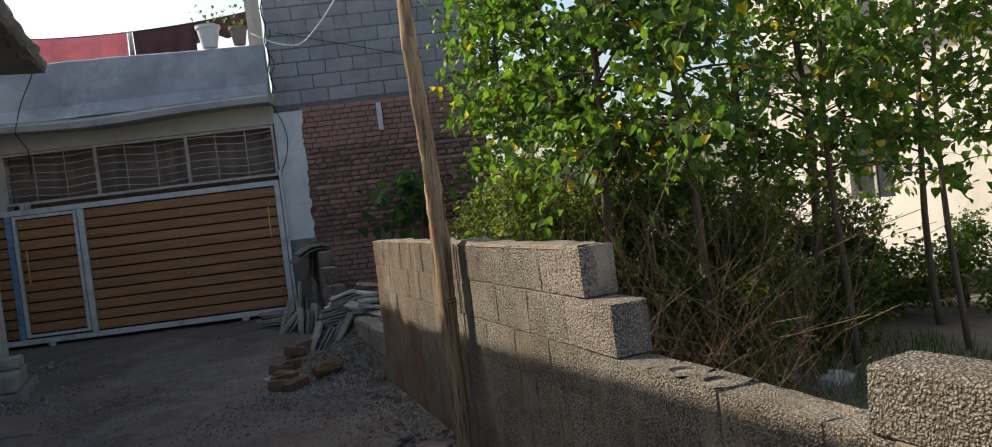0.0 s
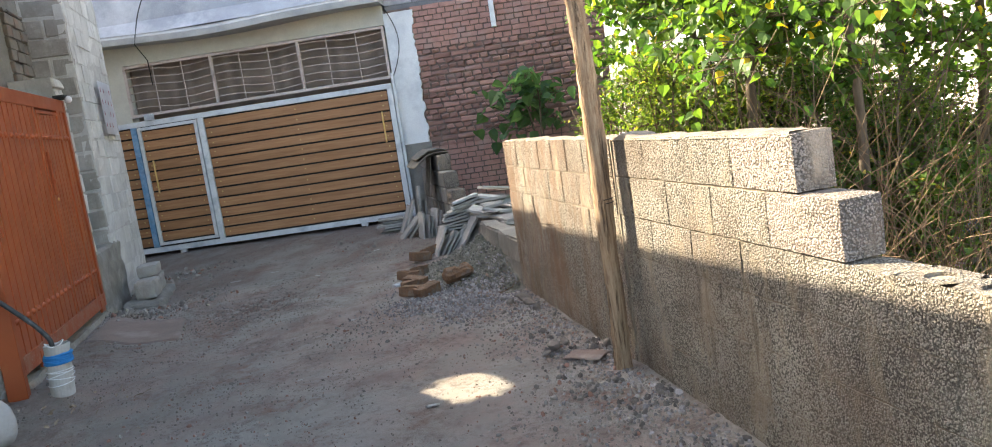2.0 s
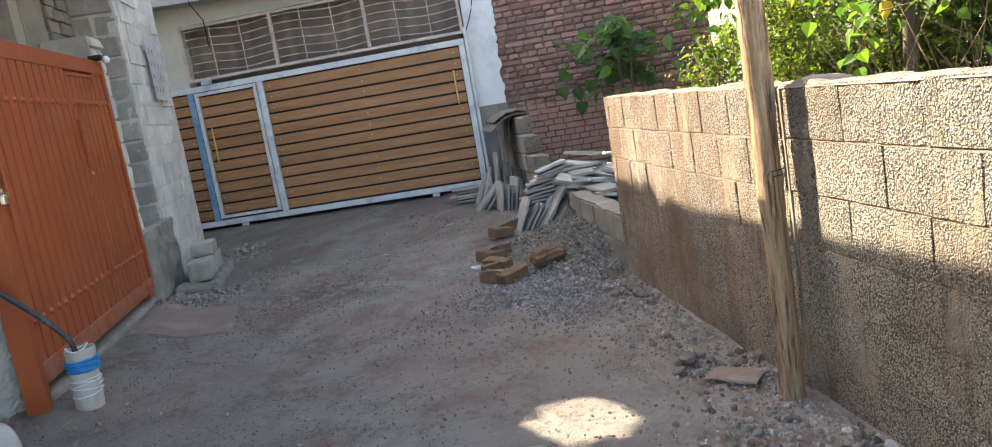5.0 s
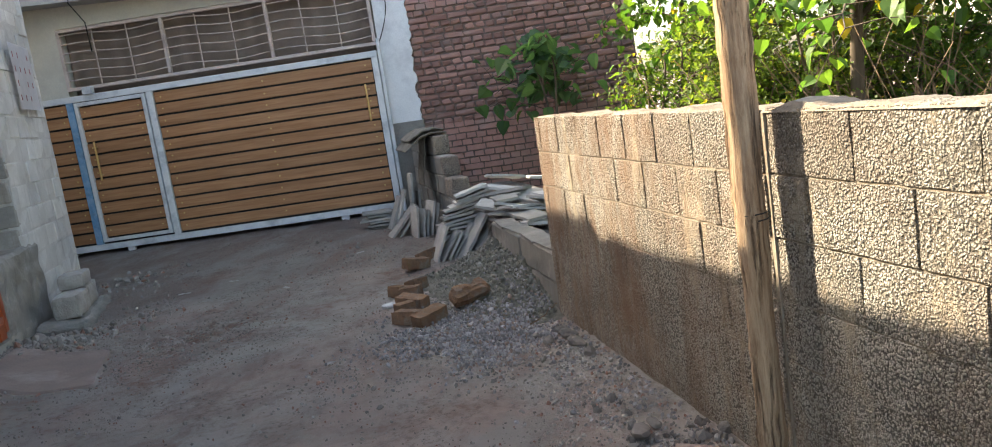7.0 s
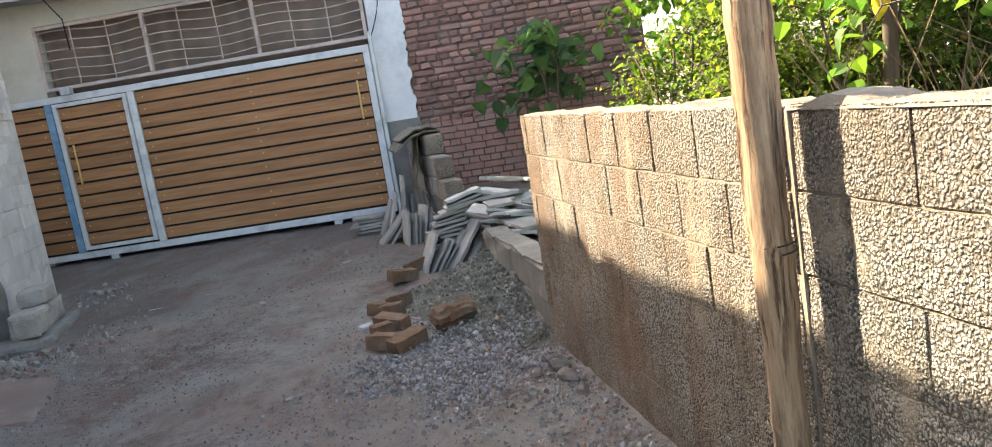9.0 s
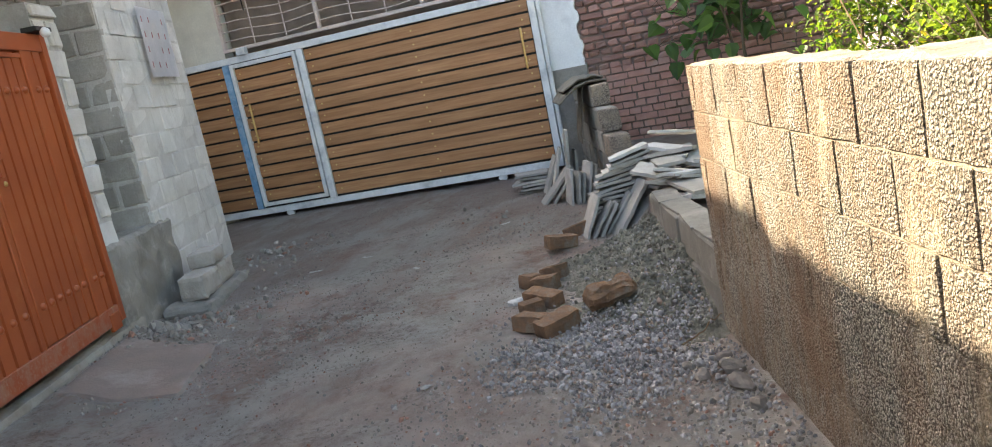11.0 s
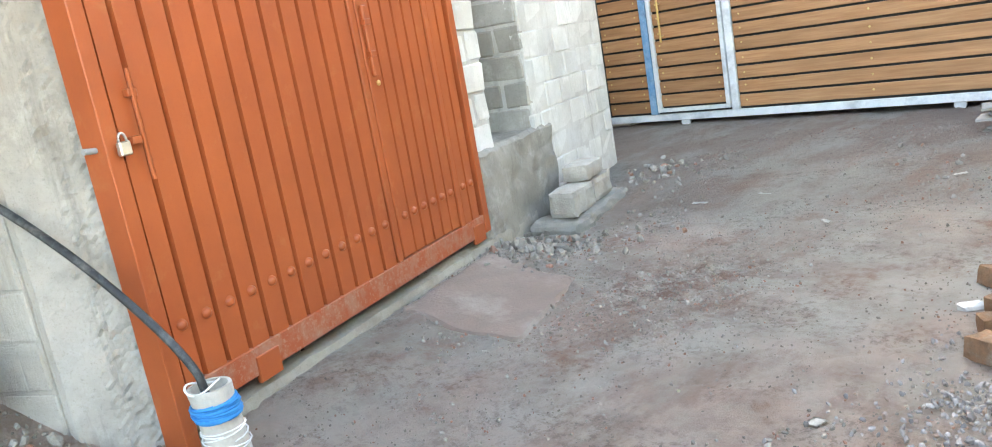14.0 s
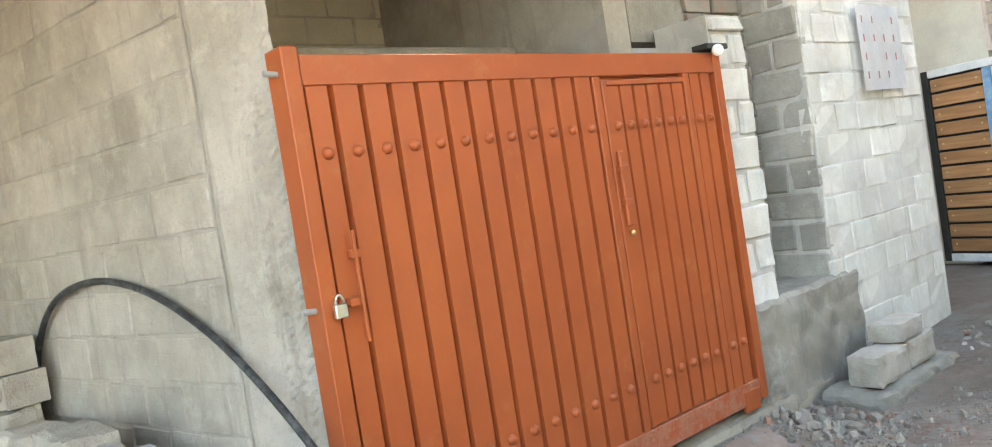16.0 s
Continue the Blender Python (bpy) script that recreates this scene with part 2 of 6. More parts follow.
M_POST = split_log()
M_BARK = timber("bark", (0.10, 0.075, 0.052), (0.19, 0.15, 0.11), "z", 0.95, 0.3, 60, 0.9)
M_STEEL = mottled("whitish_primer", (0.77, 0.78, 0.785), (0.66, 0.675, 0.69), 7, 60, 0.15, 0.002, 0.55, 0.1, dirt=(0.36, 0.38, 0.41))
M_BLUE = mottled("patchy_blue_paint", (0.12, 0.30, 0.50), (0.30, 0.44, 0.58), 9, 50, 0.2, 0.002, 0.55, dirt=(0.07, 0.11, 0.17))
M_DARK = mottled("dark_steel", (0.02, 0.02, 0.02), (0.035, 0.033, 0.03), 9, 60, 0.2, 0.002, 0.6)
M_BRASS = mottled("brass", (0.72, 0.52, 0.24), (0.60, 0.42, 0.18), 20, 90, 0.1, 0.001, 0.3, metal=0.9)
M_CHROME = mottled("bright_steel", (0.72, 0.72, 0.70), (0.60, 0.60, 0.58), 20, 90, 0.1, 0.001, 0.3, metal=0.9)
M_PINK = mottled("beige_grille_paint", (0.62, 0.52, 0.47), (0.53, 0.43, 0.385), 9, 60, 0.2, 0.002, 0.6, dirt=(0.30, 0.22, 0.18))


def red_oxide():
    n = Nodes("red_oxide_primer", 0.5)
    v = n.coord(world_space=True)
    c = n.mix(n.ramp(n.noise(v, 2.2, 5), 0.35, 0.68), (0.355, 0.085, 0.028), (0.295, 0.068, 0.024))
    c = n.mix(n.ramp(n.noise(v, 5.5, 6, 0.7), 0.58, 0.72, (0, 0, 0), (0.5, 0.5, 0.5)), c, (0.38, 0.135, 0.052))
    c = n.mix(n.ramp(n.noise(v, 90, 3), 0.55, 0.8, (0, 0, 0), (0.3, 0.3, 0.3)), c, (0.25, 0.05, 0.025))
    n.color(c).bump(n.noise(v, 60, 3), 0.08, 0.002).gloss(n.noise(v, 4, 4), 0.28, 0.48)
    return n.mat


def dusty_red():
    """The same primer under a film of pale dust, rubbed and splashed."""
    n = Nodes("dusty_red_primer", 0.75)
    v = n.coord(world_space=True)
    c = n.mix(n.ramp(n.noise(v, 7, 6, 0.7), 0.40, 0.62), (0.31, 0.072, 0.028), (0.30, 0.135, 0.085))
    c = n.mix(n.ramp(n.noise(v, 45, 5, 0.75), 0.52, 0.70, (0, 0, 0), (0.6, 0.6, 0.6)), c, (0.36, 0.24, 0.18))
    n.color(c).bump(n.noise(v, 60, 3), 0.15, 0.002)
    return n.mat


M_RED = red_oxide()
M_RED_DUSTY = dusty_red()


def leaf_material(name, dark, light, old):
    n = Nodes(name, 0.5)
    r = n.island()
    c = n.mix(n.ramp(r, 0.0, 0.93), dark, light)
    c = n.mix(n.ramp(r, 0.955, 0.965), c, old)
    n.color(c)
    n.b.inputs["Specular IOR Level"].default_value = 0.35
    tr = n.node("ShaderNodeBsdfTranslucent")
    n.link(n.mix(1.0, c, (1.6, 1.7, 0.7), "MULTIPLY"), tr.inputs[0])
    mx = n.node("ShaderNodeMixShader")
    mx.inputs[0].default_value = 0.5
    n.link(n.b.outputs[0], mx.inputs[1])
    n.link(tr.outputs[0], mx.inputs[2])
    n.link(mx.outputs[0], n.t.nodes["Material Output"].inputs[0])
    return n.mat


M_LEAF = leaf_material("broad_leaf", (0.040, 0.100, 0.028), (0.125, 0.205, 0.038), (0.50, 0.36, 0.03))
M_WEED = leaf_material("bush_leaf", (0.028, 0.065, 0.016), (0.09, 0.15, 0.034), (0.25, 0.20, 0.05))
M_FINE = leaf_material("fine_leaf", (0.075, 0.125, 0.028), (0.16, 0.21, 0.045), (0.34, 0.27, 0.05))
M_DRY = mottled("dry_stems", (0.20, 0.135, 0.08), (0.12, 0.08, 0.05), 9, 60, 0.2, 0.002, 0.9)


def earth():
    """Trodden earth: reddish brick dust, grey cement dust, darker brown ground towards the house, grit and clods."""
    n = Nodes("trodden_earth", 0.95)
    v = n.coord(world_space=True)
    sep = n.node("ShaderNodeSeparateXYZ")
    n.link(v, sep.inputs[0])
    c = n.mix(n.ramp(n.noise(v, 0.8, 6, 0.62), 0.40, 0.60), (0.475, 0.37, 0.318), (0.48, 0.465, 0.422))
    c = n.mix(n.ramp(n.noise(v, 3.0, 7, 0.7), 0.44, 0.66, (0, 0, 0), (0.85, 0.85, 0.85)), c, (0.305, 0.243, 0.205))
    c = n.mix(n.ramp(n.noise(v, 1.5, 6, 0.75), 0.57, 0.67, (0, 0, 0), (0.75, 0.75, 0.75)), c, (0.31, 0.175, 0.132))
    c = n.mix(n.ramp(n.noise(v, 9.0, 6, 0.75), 0.52, 0.72, (0, 0, 0), (0.7, 0.7, 0.7)), c, (0.41, 0.375, 0.325))
    # darker brown mask that grows with y towards the house, ragged by noise
    house_end = n.ramp(n.math("ADD", n.math("MULTIPLY", sep.outputs[1], 0.1), n.math("MULTIPLY", n.math("SUBTRACT", n.noise(v, 0.9, 5), 0.5), 0.5)), 0.80, 1.02)
    c = n.mix(n.math("MULTIPLY", house_end, 0.75), c, n.mix(n.noise(v, 4, 6, 0.7), (0.165, 0.122, 0.105), (0.26, 0.212, 0.185)))
    near = n.node("ShaderNodeVectorMath")
    near.operation = "DISTANCE"
    n.link(v, near.inputs[0])
    near.inputs[1].default_value = (-3.55, 7.72, 0.0)
    scar = n.math("MULTIPLY", n.ramp(near.outputs["Value"], 0.25, 0.75, (1, 1, 1), (0, 0, 0)), n.ramp(n.noise(v, 6.5, 7, 0.78), 0.44, 0.58))
    c = n.mix(n.math("MULTIPLY", scar, 0.85), c, (0.185, 0.100, 0.078))
    c = n.mix(n.math("MULTIPLY", n.ramp(n.noise(n.coord((1.3, 0.6, 1.0), True), 1.1, 7, 0.72), 0.50, 0.60), 0.55), c, (0.375, 0.37, 0.333))
    c = n.mix(n.math("MULTIPLY", n.ramp(n.noise(n.coord((0.9, 0.45, 1.0), True), 2.1, 7, 0.74), 0.54, 0.62), 0.5), c, (0.28, 0.19, 0.153))
    clods = n.math("MULTIPLY", n.ramp(n.noise(v, 24, 6, 0.8), 0.50, 0.58), n.ramp(n.noise(v, 2.3, 6, 0.7), 0.46, 0.60))
    c = n.mix(n.math("MULTIPLY", clods, 0.5), c, (0.150, 0.118, 0.102))
    c = n.mix(n.ramp(n.noise(v, 55, 5, 0.8), 0.54, 0.70, (0, 0, 0), (0.45, 0.45, 0.45)), c, (0.44, 0.40, 0.355))
    c = n.mix(n.ramp(n.noise(v, 90, 4, 0.8), 0.62, 0.74, (0, 0, 0), (0.4, 0.4, 0.4)), c, (0.16, 0.125, 0.105))
    specks = n.ramp(n.voro(v, 48), 0.0, 0.2, (1, 1, 1), (0, 0, 0))
    some = n.ramp(n.noise(v, 5, 4), 0.46, 0.56)
    c = n.mix(n.math("MULTIPLY", n.math("MULTIPLY", specks, some), 0.8), c, (0.46, 0.43, 0.395))
    h = n.math("ADD", n.noise(v, 12, 8, 0.8), n.math("MULTIPLY", n.noise(v, 70, 5, 0.8), 0.8))
    n.color(c).bump(h, 1.0, 0.06)
    return n.mat


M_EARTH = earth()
M_SAND = mottled("cement_sand", (0.215, 0.202, 0.165), (0.135, 0.125, 0.102), 14, 45, 1.0, 0.045, 0.95, dirt=(0.25, 0.238, 0.20), space=True)


# ---------------------------------------------------------------- mesh helpers
def finish(bm, name, material, smooth=False):
    me = bpy.data.meshes.new(name)
    bm.to_mesh(me)
    bm.free()
    for m in (material if isinstance(material, (list, tuple)) else [material]):
        me.materials.append(m)
    if smooth:
        me.polygons.foreach_set("use_smooth", [True] * len(me.polygons))
    return me


def part(name, bm, material, parent=None, label="", at=None, smooth=False):
    """One mesh object, under a thing or a part, or at top level."""
    ob = new(name, bm if isinstance(bm, bpy.types.Mesh) else finish(bm, name, material, smooth))
    if material is not None and not ob.data.materials:
        ob.data.materials.append(material)
    ob.parent = parent
    if at is not None:
        ob.matrix_basis = at
    return tagged(ob, label) if label else ob


def empty(name, m, label, category, group="", kind=""):
    ob = new(name)
    ob.matrix_basis = m
    ob.empty_display_size = 0.1
    return tagged(ob, label, category, group, kind)


def add_box(bm, x0, x1, y0, y1, z0, z1, bevel=0.0, jit=0.0, rnd=random):
    vs = []
    for z in (z0, z1):
        for x, y in ((x0, y0), (x1, y0), (x1, y1), (x0, y1)):
            vs.append(bm.verts.new((x + rnd.uniform(-jit, jit), y + rnd.uniform(-jit, jit), z + rnd.uniform(-jit, jit))))
    fs = [bm.faces.new([vs[i] for i in f]) for f in ((3, 2, 1, 0), (4, 5, 6, 7), (0, 1, 5, 4), (1, 2, 6, 5), (2, 3, 7, 6), (3, 0, 4, 7))]
    if bevel:
        es = list({e for f in fs for e in f.edges})
        bmesh.ops.bevel(bm, geom=es, offset=bevel, segments=1, affect="EDGES")
    return vs


def box(x0, x1, y0, y1, z0, z1, bevel=0.0, jit=0.0):
    bm = bmesh.new()
    add_box(bm, x0, x1, y0, y1, z0, z1, bevel, jit)
    return bm


def add_tube(bm, pts, radii, sides=8, caps=True):
    """A tube along points, with a radius at each."""
    rings = []
    pts = [Vector(p) for p in pts]
    up = Vector((0, 0, 1))
    for i, p in enumerate(pts):
        d = (pts[min(i + 1, len(pts) - 1)] - pts[max(i - 1, 0)]).normalized()
        a = d.cross(up if abs(d.z) < 0.95 else Vector((1, 0, 0))).normalized()
        b = d.cross(a)
        r = radii[i] if isinstance(radii, (list, tuple)) else radii
        rings.append([bm.verts.new(p + (a * math.cos(k * math.tau / sides) + b * math.sin(k * math.tau / sides)) * r) for k in range(sides)])
    for r0, r1 in zip(rings, rings[1:]):
        for k in range(sides):
            bm.faces.new((r0[k], r0[(k + 1) % sides], r1[(k + 1) % sides], r1[k]))
    if caps:
        bm.faces.new(rings[0][::-1])
        bm.faces.new(rings[-1])
    return rings


def tube(pts, radii, sides=8):
    bm = bmesh.new()
    add_tube(bm, pts, radii, sides)
    bmesh.ops.recalc_face_normals(bm, faces=bm.faces)
    return bm


def dome(r, h, seg=10):
    """A low domed rivet head on y = 0 that bulges to -y."""
    bm = bmesh.new()
    prev = None
    for i in range(4):
        a = i / 3 * math.pi / 2
        ring = [bm.verts.new((r * math.cos(a) * math.cos(k * math.tau / seg), -h * math.sin(a), r * math.cos(a) * math.sin(k * math.tau / seg))) for k in range(seg)] if i < 3 else [bm.verts.new((0, -h, 0))]
        if prev:
            for k in range(seg):
                if len(ring) == 1:
                    bm.faces.new((prev[k], prev[(k + 1) % seg], ring[0]))
                else:
                    bm.faces.new((prev[k], prev[(k + 1) % seg], ring[(k + 1) % seg], ring[k]))
        prev = ring
    bmesh.ops.recalc_face_normals(bm, faces=bm.faces)
    return bm


def rough_box(x0, x1, y0, y1, z0, z1, cell=0.05, amp=0.012, freq=9.0, seed=0.0):
    """A box with worn, uneven faces and rounded edges."""
    bm = bmesh.new()
    bmesh.ops.create_cube(bm, size=1.0)
    n = max(2, int(max(x1 - x0, z1 - z0, y1 - y0) / cell))
    for axis, d in enumerate((x1 - x0, y1 - y0, z1 - z0)):
        k = max(1, min(30, int(d / cell)))
        es = [e for e in bm.edges if abs((e.verts[0].co - e.verts[1].co)[axis]) > 0.5]
        if k > 1:
            bmesh.ops.subdivide_edges(bm, edges=es, cuts=k - 1, use_grid_fill=True)
    c, s = Vector(((x0 + x1) / 2, (y0 + y1) / 2, (z0 + z1) / 2)), Vector((x1 - x0, y1 - y0, z1 - z0))
    for v in bm.verts:
        q = v.co.copy()
        edge = sum(1 for a in q if abs(abs(a) - 0.5) < 1e-4)
        p = Vector((q.x * s.x, q.y * s.y, q.z * s.z)) + c
        d = Vector((noise.noise(p * freq + Vector((seed, 1, 2))), noise.noise(p * freq + Vector((3, seed, 5))), noise.noise(p * freq + Vector((7, 8, seed)))))
        p += d * amp
        if edge >= 2:
            p -= Vector([(1 if a > 0 else -1) * amp * 0.7 if abs(abs(a) - 0.5) < 1e-4 else 0 for a in q])
        v.co = p
    return bm


def along(px, py, dx, dy, z=0.0):
    """A pose whose x runs along (dx, dy), z up, y to the left of x."""
    return pose(px, py, z, 0, 0, math.degrees(math.atan2(dy, dx)))


def block_mesh(l, t, h, bevel, seed, material, jit=0.004):
    """A worn block, centred on its base's front left corner: x 0..l, y 0..t, z 0..h."""
    rnd = random.Random(seed)
    bm = bmesh.new()
    add_box(bm, 0, l, 0, t, 0, h, bevel, jit, rnd)
    for v in bm.verts:
        v.co += Vector((rnd.uniform(-1, 1), rnd.uniform(-1, 1), rnd.uniform(-1, 1))) * jit * 0.6
    return finish(bm, "block", material)


BLOCKS = {}


def block(l, t, h, material, bevel=0.008, jit=0.004, variants=4):
    """One of a few shared meshes for a block of this size."""
    key = (round(l, 3), round(t, 3), round(h, 3), material.name, random.randrange(variants))
    if key not in BLOCKS:
        BLOCKS[key] = block_mesh(l, t, h, bevel, hash(key[:3]) % 1000 + key[4], material, jit)
    return BLOCKS[key]


def masonry(parent, name, x0, x1, z0, z1, y, length, course, depth, joint, material, out=0.004, bevel=0.006, jit=0.003, shift=0.0, keep=None, ends=0.0, half=0.5):
    """Lays pieces in bond on the face y (looking along +y), each an object of its own."""
    row, z = 0, z0
    while z < z1 - 0.01:
        h = min(course, z1 - z) - joint
        x = x0 - ((half * (row % 2) + shift) % 1.0) * length
        while x < x1 - 0.01:
            a, b = max(x, x0), min(x + length, x1)
            if b - a > joint * 2.5 and (keep is None or keep((a + b) / 2, z + h / 2)):
                w = round((b - a - joint) / 0.02) * 0.02 if b - a < length - 0.001 else length - joint
                ob = new(name, block(max(w, 0.02), depth, round(h, 3), material, bevel, jit))
                ob.parent = parent
                ob.matrix_basis = pose(a + joint / 2, y - out - random.uniform(0, out), z + joint / 2, random.uniform(-0.3, 0.3), random.uniform(-0.35, 0.35), random.uniform(-0.4, 0.4))
            x += length
        z += course
        row += 1

# ---------------------------------------------------------------- frames of the plan
GATE = along(-7.43, 12.06, 0.9963, 0.086)          # wooden gate and house front, x from its far end
RED = along(-4.0, 5.17, -0.386, 0.922)             # red gate and the wall beyond it
SIDE = along(-4.4, 5.0, 0.84, 0.543)               # grey block wall before the red gate
LANE = along(-1.02, 7.25, 0.351, -0.936)           # boundary wall, x 0 at its far end, towards the start


def smooth(a, b, x):
    s = min(max((x - a) / (b - a), 0.0), 1.0)
    return s * s * (3 - 2 * s)


def rise(x, y):
    """Height of the ground: the lane climbs to the house, the plot behind the wall lies lower, spoil is banked by the side wall."""
    h = 0.12 * smooth(7.8, 11.8, y)
    u = (x + 1.02) * 0.351 - (y - 7.25) * 0.936
    v = (x + 1.02) * 0.936 + (y - 7.25) * 0.351
    if v > 0.08:
        far = smooth(-0.6, -1.4, u)
        if v < 2.6:
            h = (1 - far) * (h - (0.65 + h) * smooth(0.08, 0.6, v)) + far * (0.30 - 0.9 * smooth(1.0, 2.6, v))
        else:
            h = -0.62
    su = (x + 4.4) * 0.84 + (y - 5.0) * 0.543
    sv = -(x + 4.4) * 0.543 + (y - 5.0) * 0.84
    if su < 0.4 and sv < 0.3:
        h += 0.36 * smooth(0.35, -0.40, su) * smooth(-1.25, -0.50, sv)
    ru = -(x + 4.0) * 0.386 + (y - 5.17) * 0.922
    rv = -(x + 4.0) * 0.922 - (y - 5.17) * 0.386
    if -0.3 < ru < 3.4 and rv < 0.8:
        h += 0.085 * smooth(-0.55, -0.06, rv) * smooth(-0.1, 0.25, ru) * smooth(3.3, 2.6, ru)
    return h


# ---------------------------------------------------------------- ground
def relief(x, y):
    """Small relief of the trodden ground: hollows, clods, a dug scar and wheel ruts."""
    dz = 0.022 * noise.noise((x * 1.1, y * 1.1, 3.0)) + 0.010 * noise.noise((x * 4.2, y * 4.2, 7.0))
    rough = smooth(-0.25, 0.35, noise.noise((x * 1.6, y * 1.6, 21.0)))
    dz += 0.026 * rough * max(0.0, noise.noise((x * 12, y * 12, 11.0))) + 0.009 * noise.noise((x * 27, y * 27, 15.0)) * (0.4 + rough)
    s = math.exp(-((x + 3.6) / 0.36) ** 2 - ((y - 7.7) / 0.42) ** 2)
    dz += s * (0.035 * noise.noise((x * 9, y * 9, 31.0)) - 0.012)
    q = (x + 2.9) * 0.94 + (y - 7.0) * 0.30
    dz -= 0.014 * math.exp(-(q / 0.10) ** 2) * smooth(0.0, 0.4, noise.noise((y * 0.7, 4, 2)) + 0.2)
    return dz


def build_ground():
    step = 0.04
    nx, ny = int(6.4 / step), int(13.0 / step)
    xs = [-400, -150, -60, -30, -16, -10, -8, -7] + [-6 + step * i for i in range(nx + 1)] + [0.45, 0.6, 0.9, 1.3, 1.8, 2.4, 3.0, 3.6, 4.2, 5, 6, 8, 11, 16, 30, 60, 150, 400]
    ys = [-400, -120, -40, -15, -8, -4, -2, -1, -0.5] + [step * i for i in range(ny + 1)] + [13.5, 14, 15, 17, 20, 30, 60, 150, 400]
    vs, fs, w = [], [], len(xs)
    for y in ys:
        for x in xs:
            vs.append((x, y, rise(x, y) + (relief(x, y) if -6.2 <= x <= 4.2 and -0.6 <= y <= 13 else 0.0)))
    for j in range(len(ys) - 1):
        for i in range(w - 1):
            k = j * w + i
            fs.append((k, k + 1, k + w + 1, k + w))
    me = bpy.data.meshes.new("ground")
    me.from_pydata(vs, [], fs)
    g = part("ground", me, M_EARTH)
    me.polygons.foreach_set("use_smooth", [True] * len(me.polygons))
    tagged(g, "bare trodden earth lane with reddish dust and grit", "ground", kind="structure")


build_ground()


# ---------------------------------------------------------------- boundary wall of porous blocks
def hollow_block(l, t, h, holes):
    """A block whose round cores run through its thickness."""
    bm = bmesh.new()
    r, n = 0.042, 12
    xs = [l * (k + 0.5) / holes for k in range(holes)]
    for y, flip in ((0, False), (t, True)):
        for k, cx in enumerate(xs):
            a, b = l * k / holes, l * (k + 1) / holes
            sq, ci = [], []
            for i in range(n):
                w = i * math.tau / n + math.tau / (2 * n)
                dx, dz = math.cos(w), math.sin(w)
                f = min((b - a) / 2 / abs(dx), h / 2 / abs(dz))
                sq.append(bm.verts.new((cx + dx * f, y, h / 2 + dz * f)))
                ci.append(bm.verts.new((cx + dx * r, y, h / 2 + dz * r)))
            for i in range(n):
                q = (sq[i], sq[(i + 1) % n], ci[(i + 1) % n], ci[i])
                bm.faces.new(q if not flip else q[::-1])
    for cx in xs:
        add = [[bm.verts.new((cx + r * math.cos(i * math.tau / n + math.tau / 24), y, h / 2 + r * math.sin(i * math.tau / n + math.tau / 24))) for i in range(n)] for y in (0, t)]
        for i in range(n):
            bm.faces.new((add[0][i], add[0][(i + 1) % n], add[1][(i + 1) % n], add[1][i]))
    c = [bm.verts.new(p) for p in ((0, 0, 0), (l, 0, 0), (l, t, 0), (0, t, 0), (0, 0, h), (l, 0, h), (l, t, h), (0, t, h))]
    for f in ((3, 2, 1, 0), (4, 5, 6, 7), (1, 2, 6, 5), (3, 0, 4, 7)):
        bm.faces.new([c[i] for i in f])
    bmesh.ops.remove_doubles(bm, verts=bm.verts, dist=0.0015)
    bmesh.ops.recalc_face_normals(bm, faces=bm.faces)
    return bm


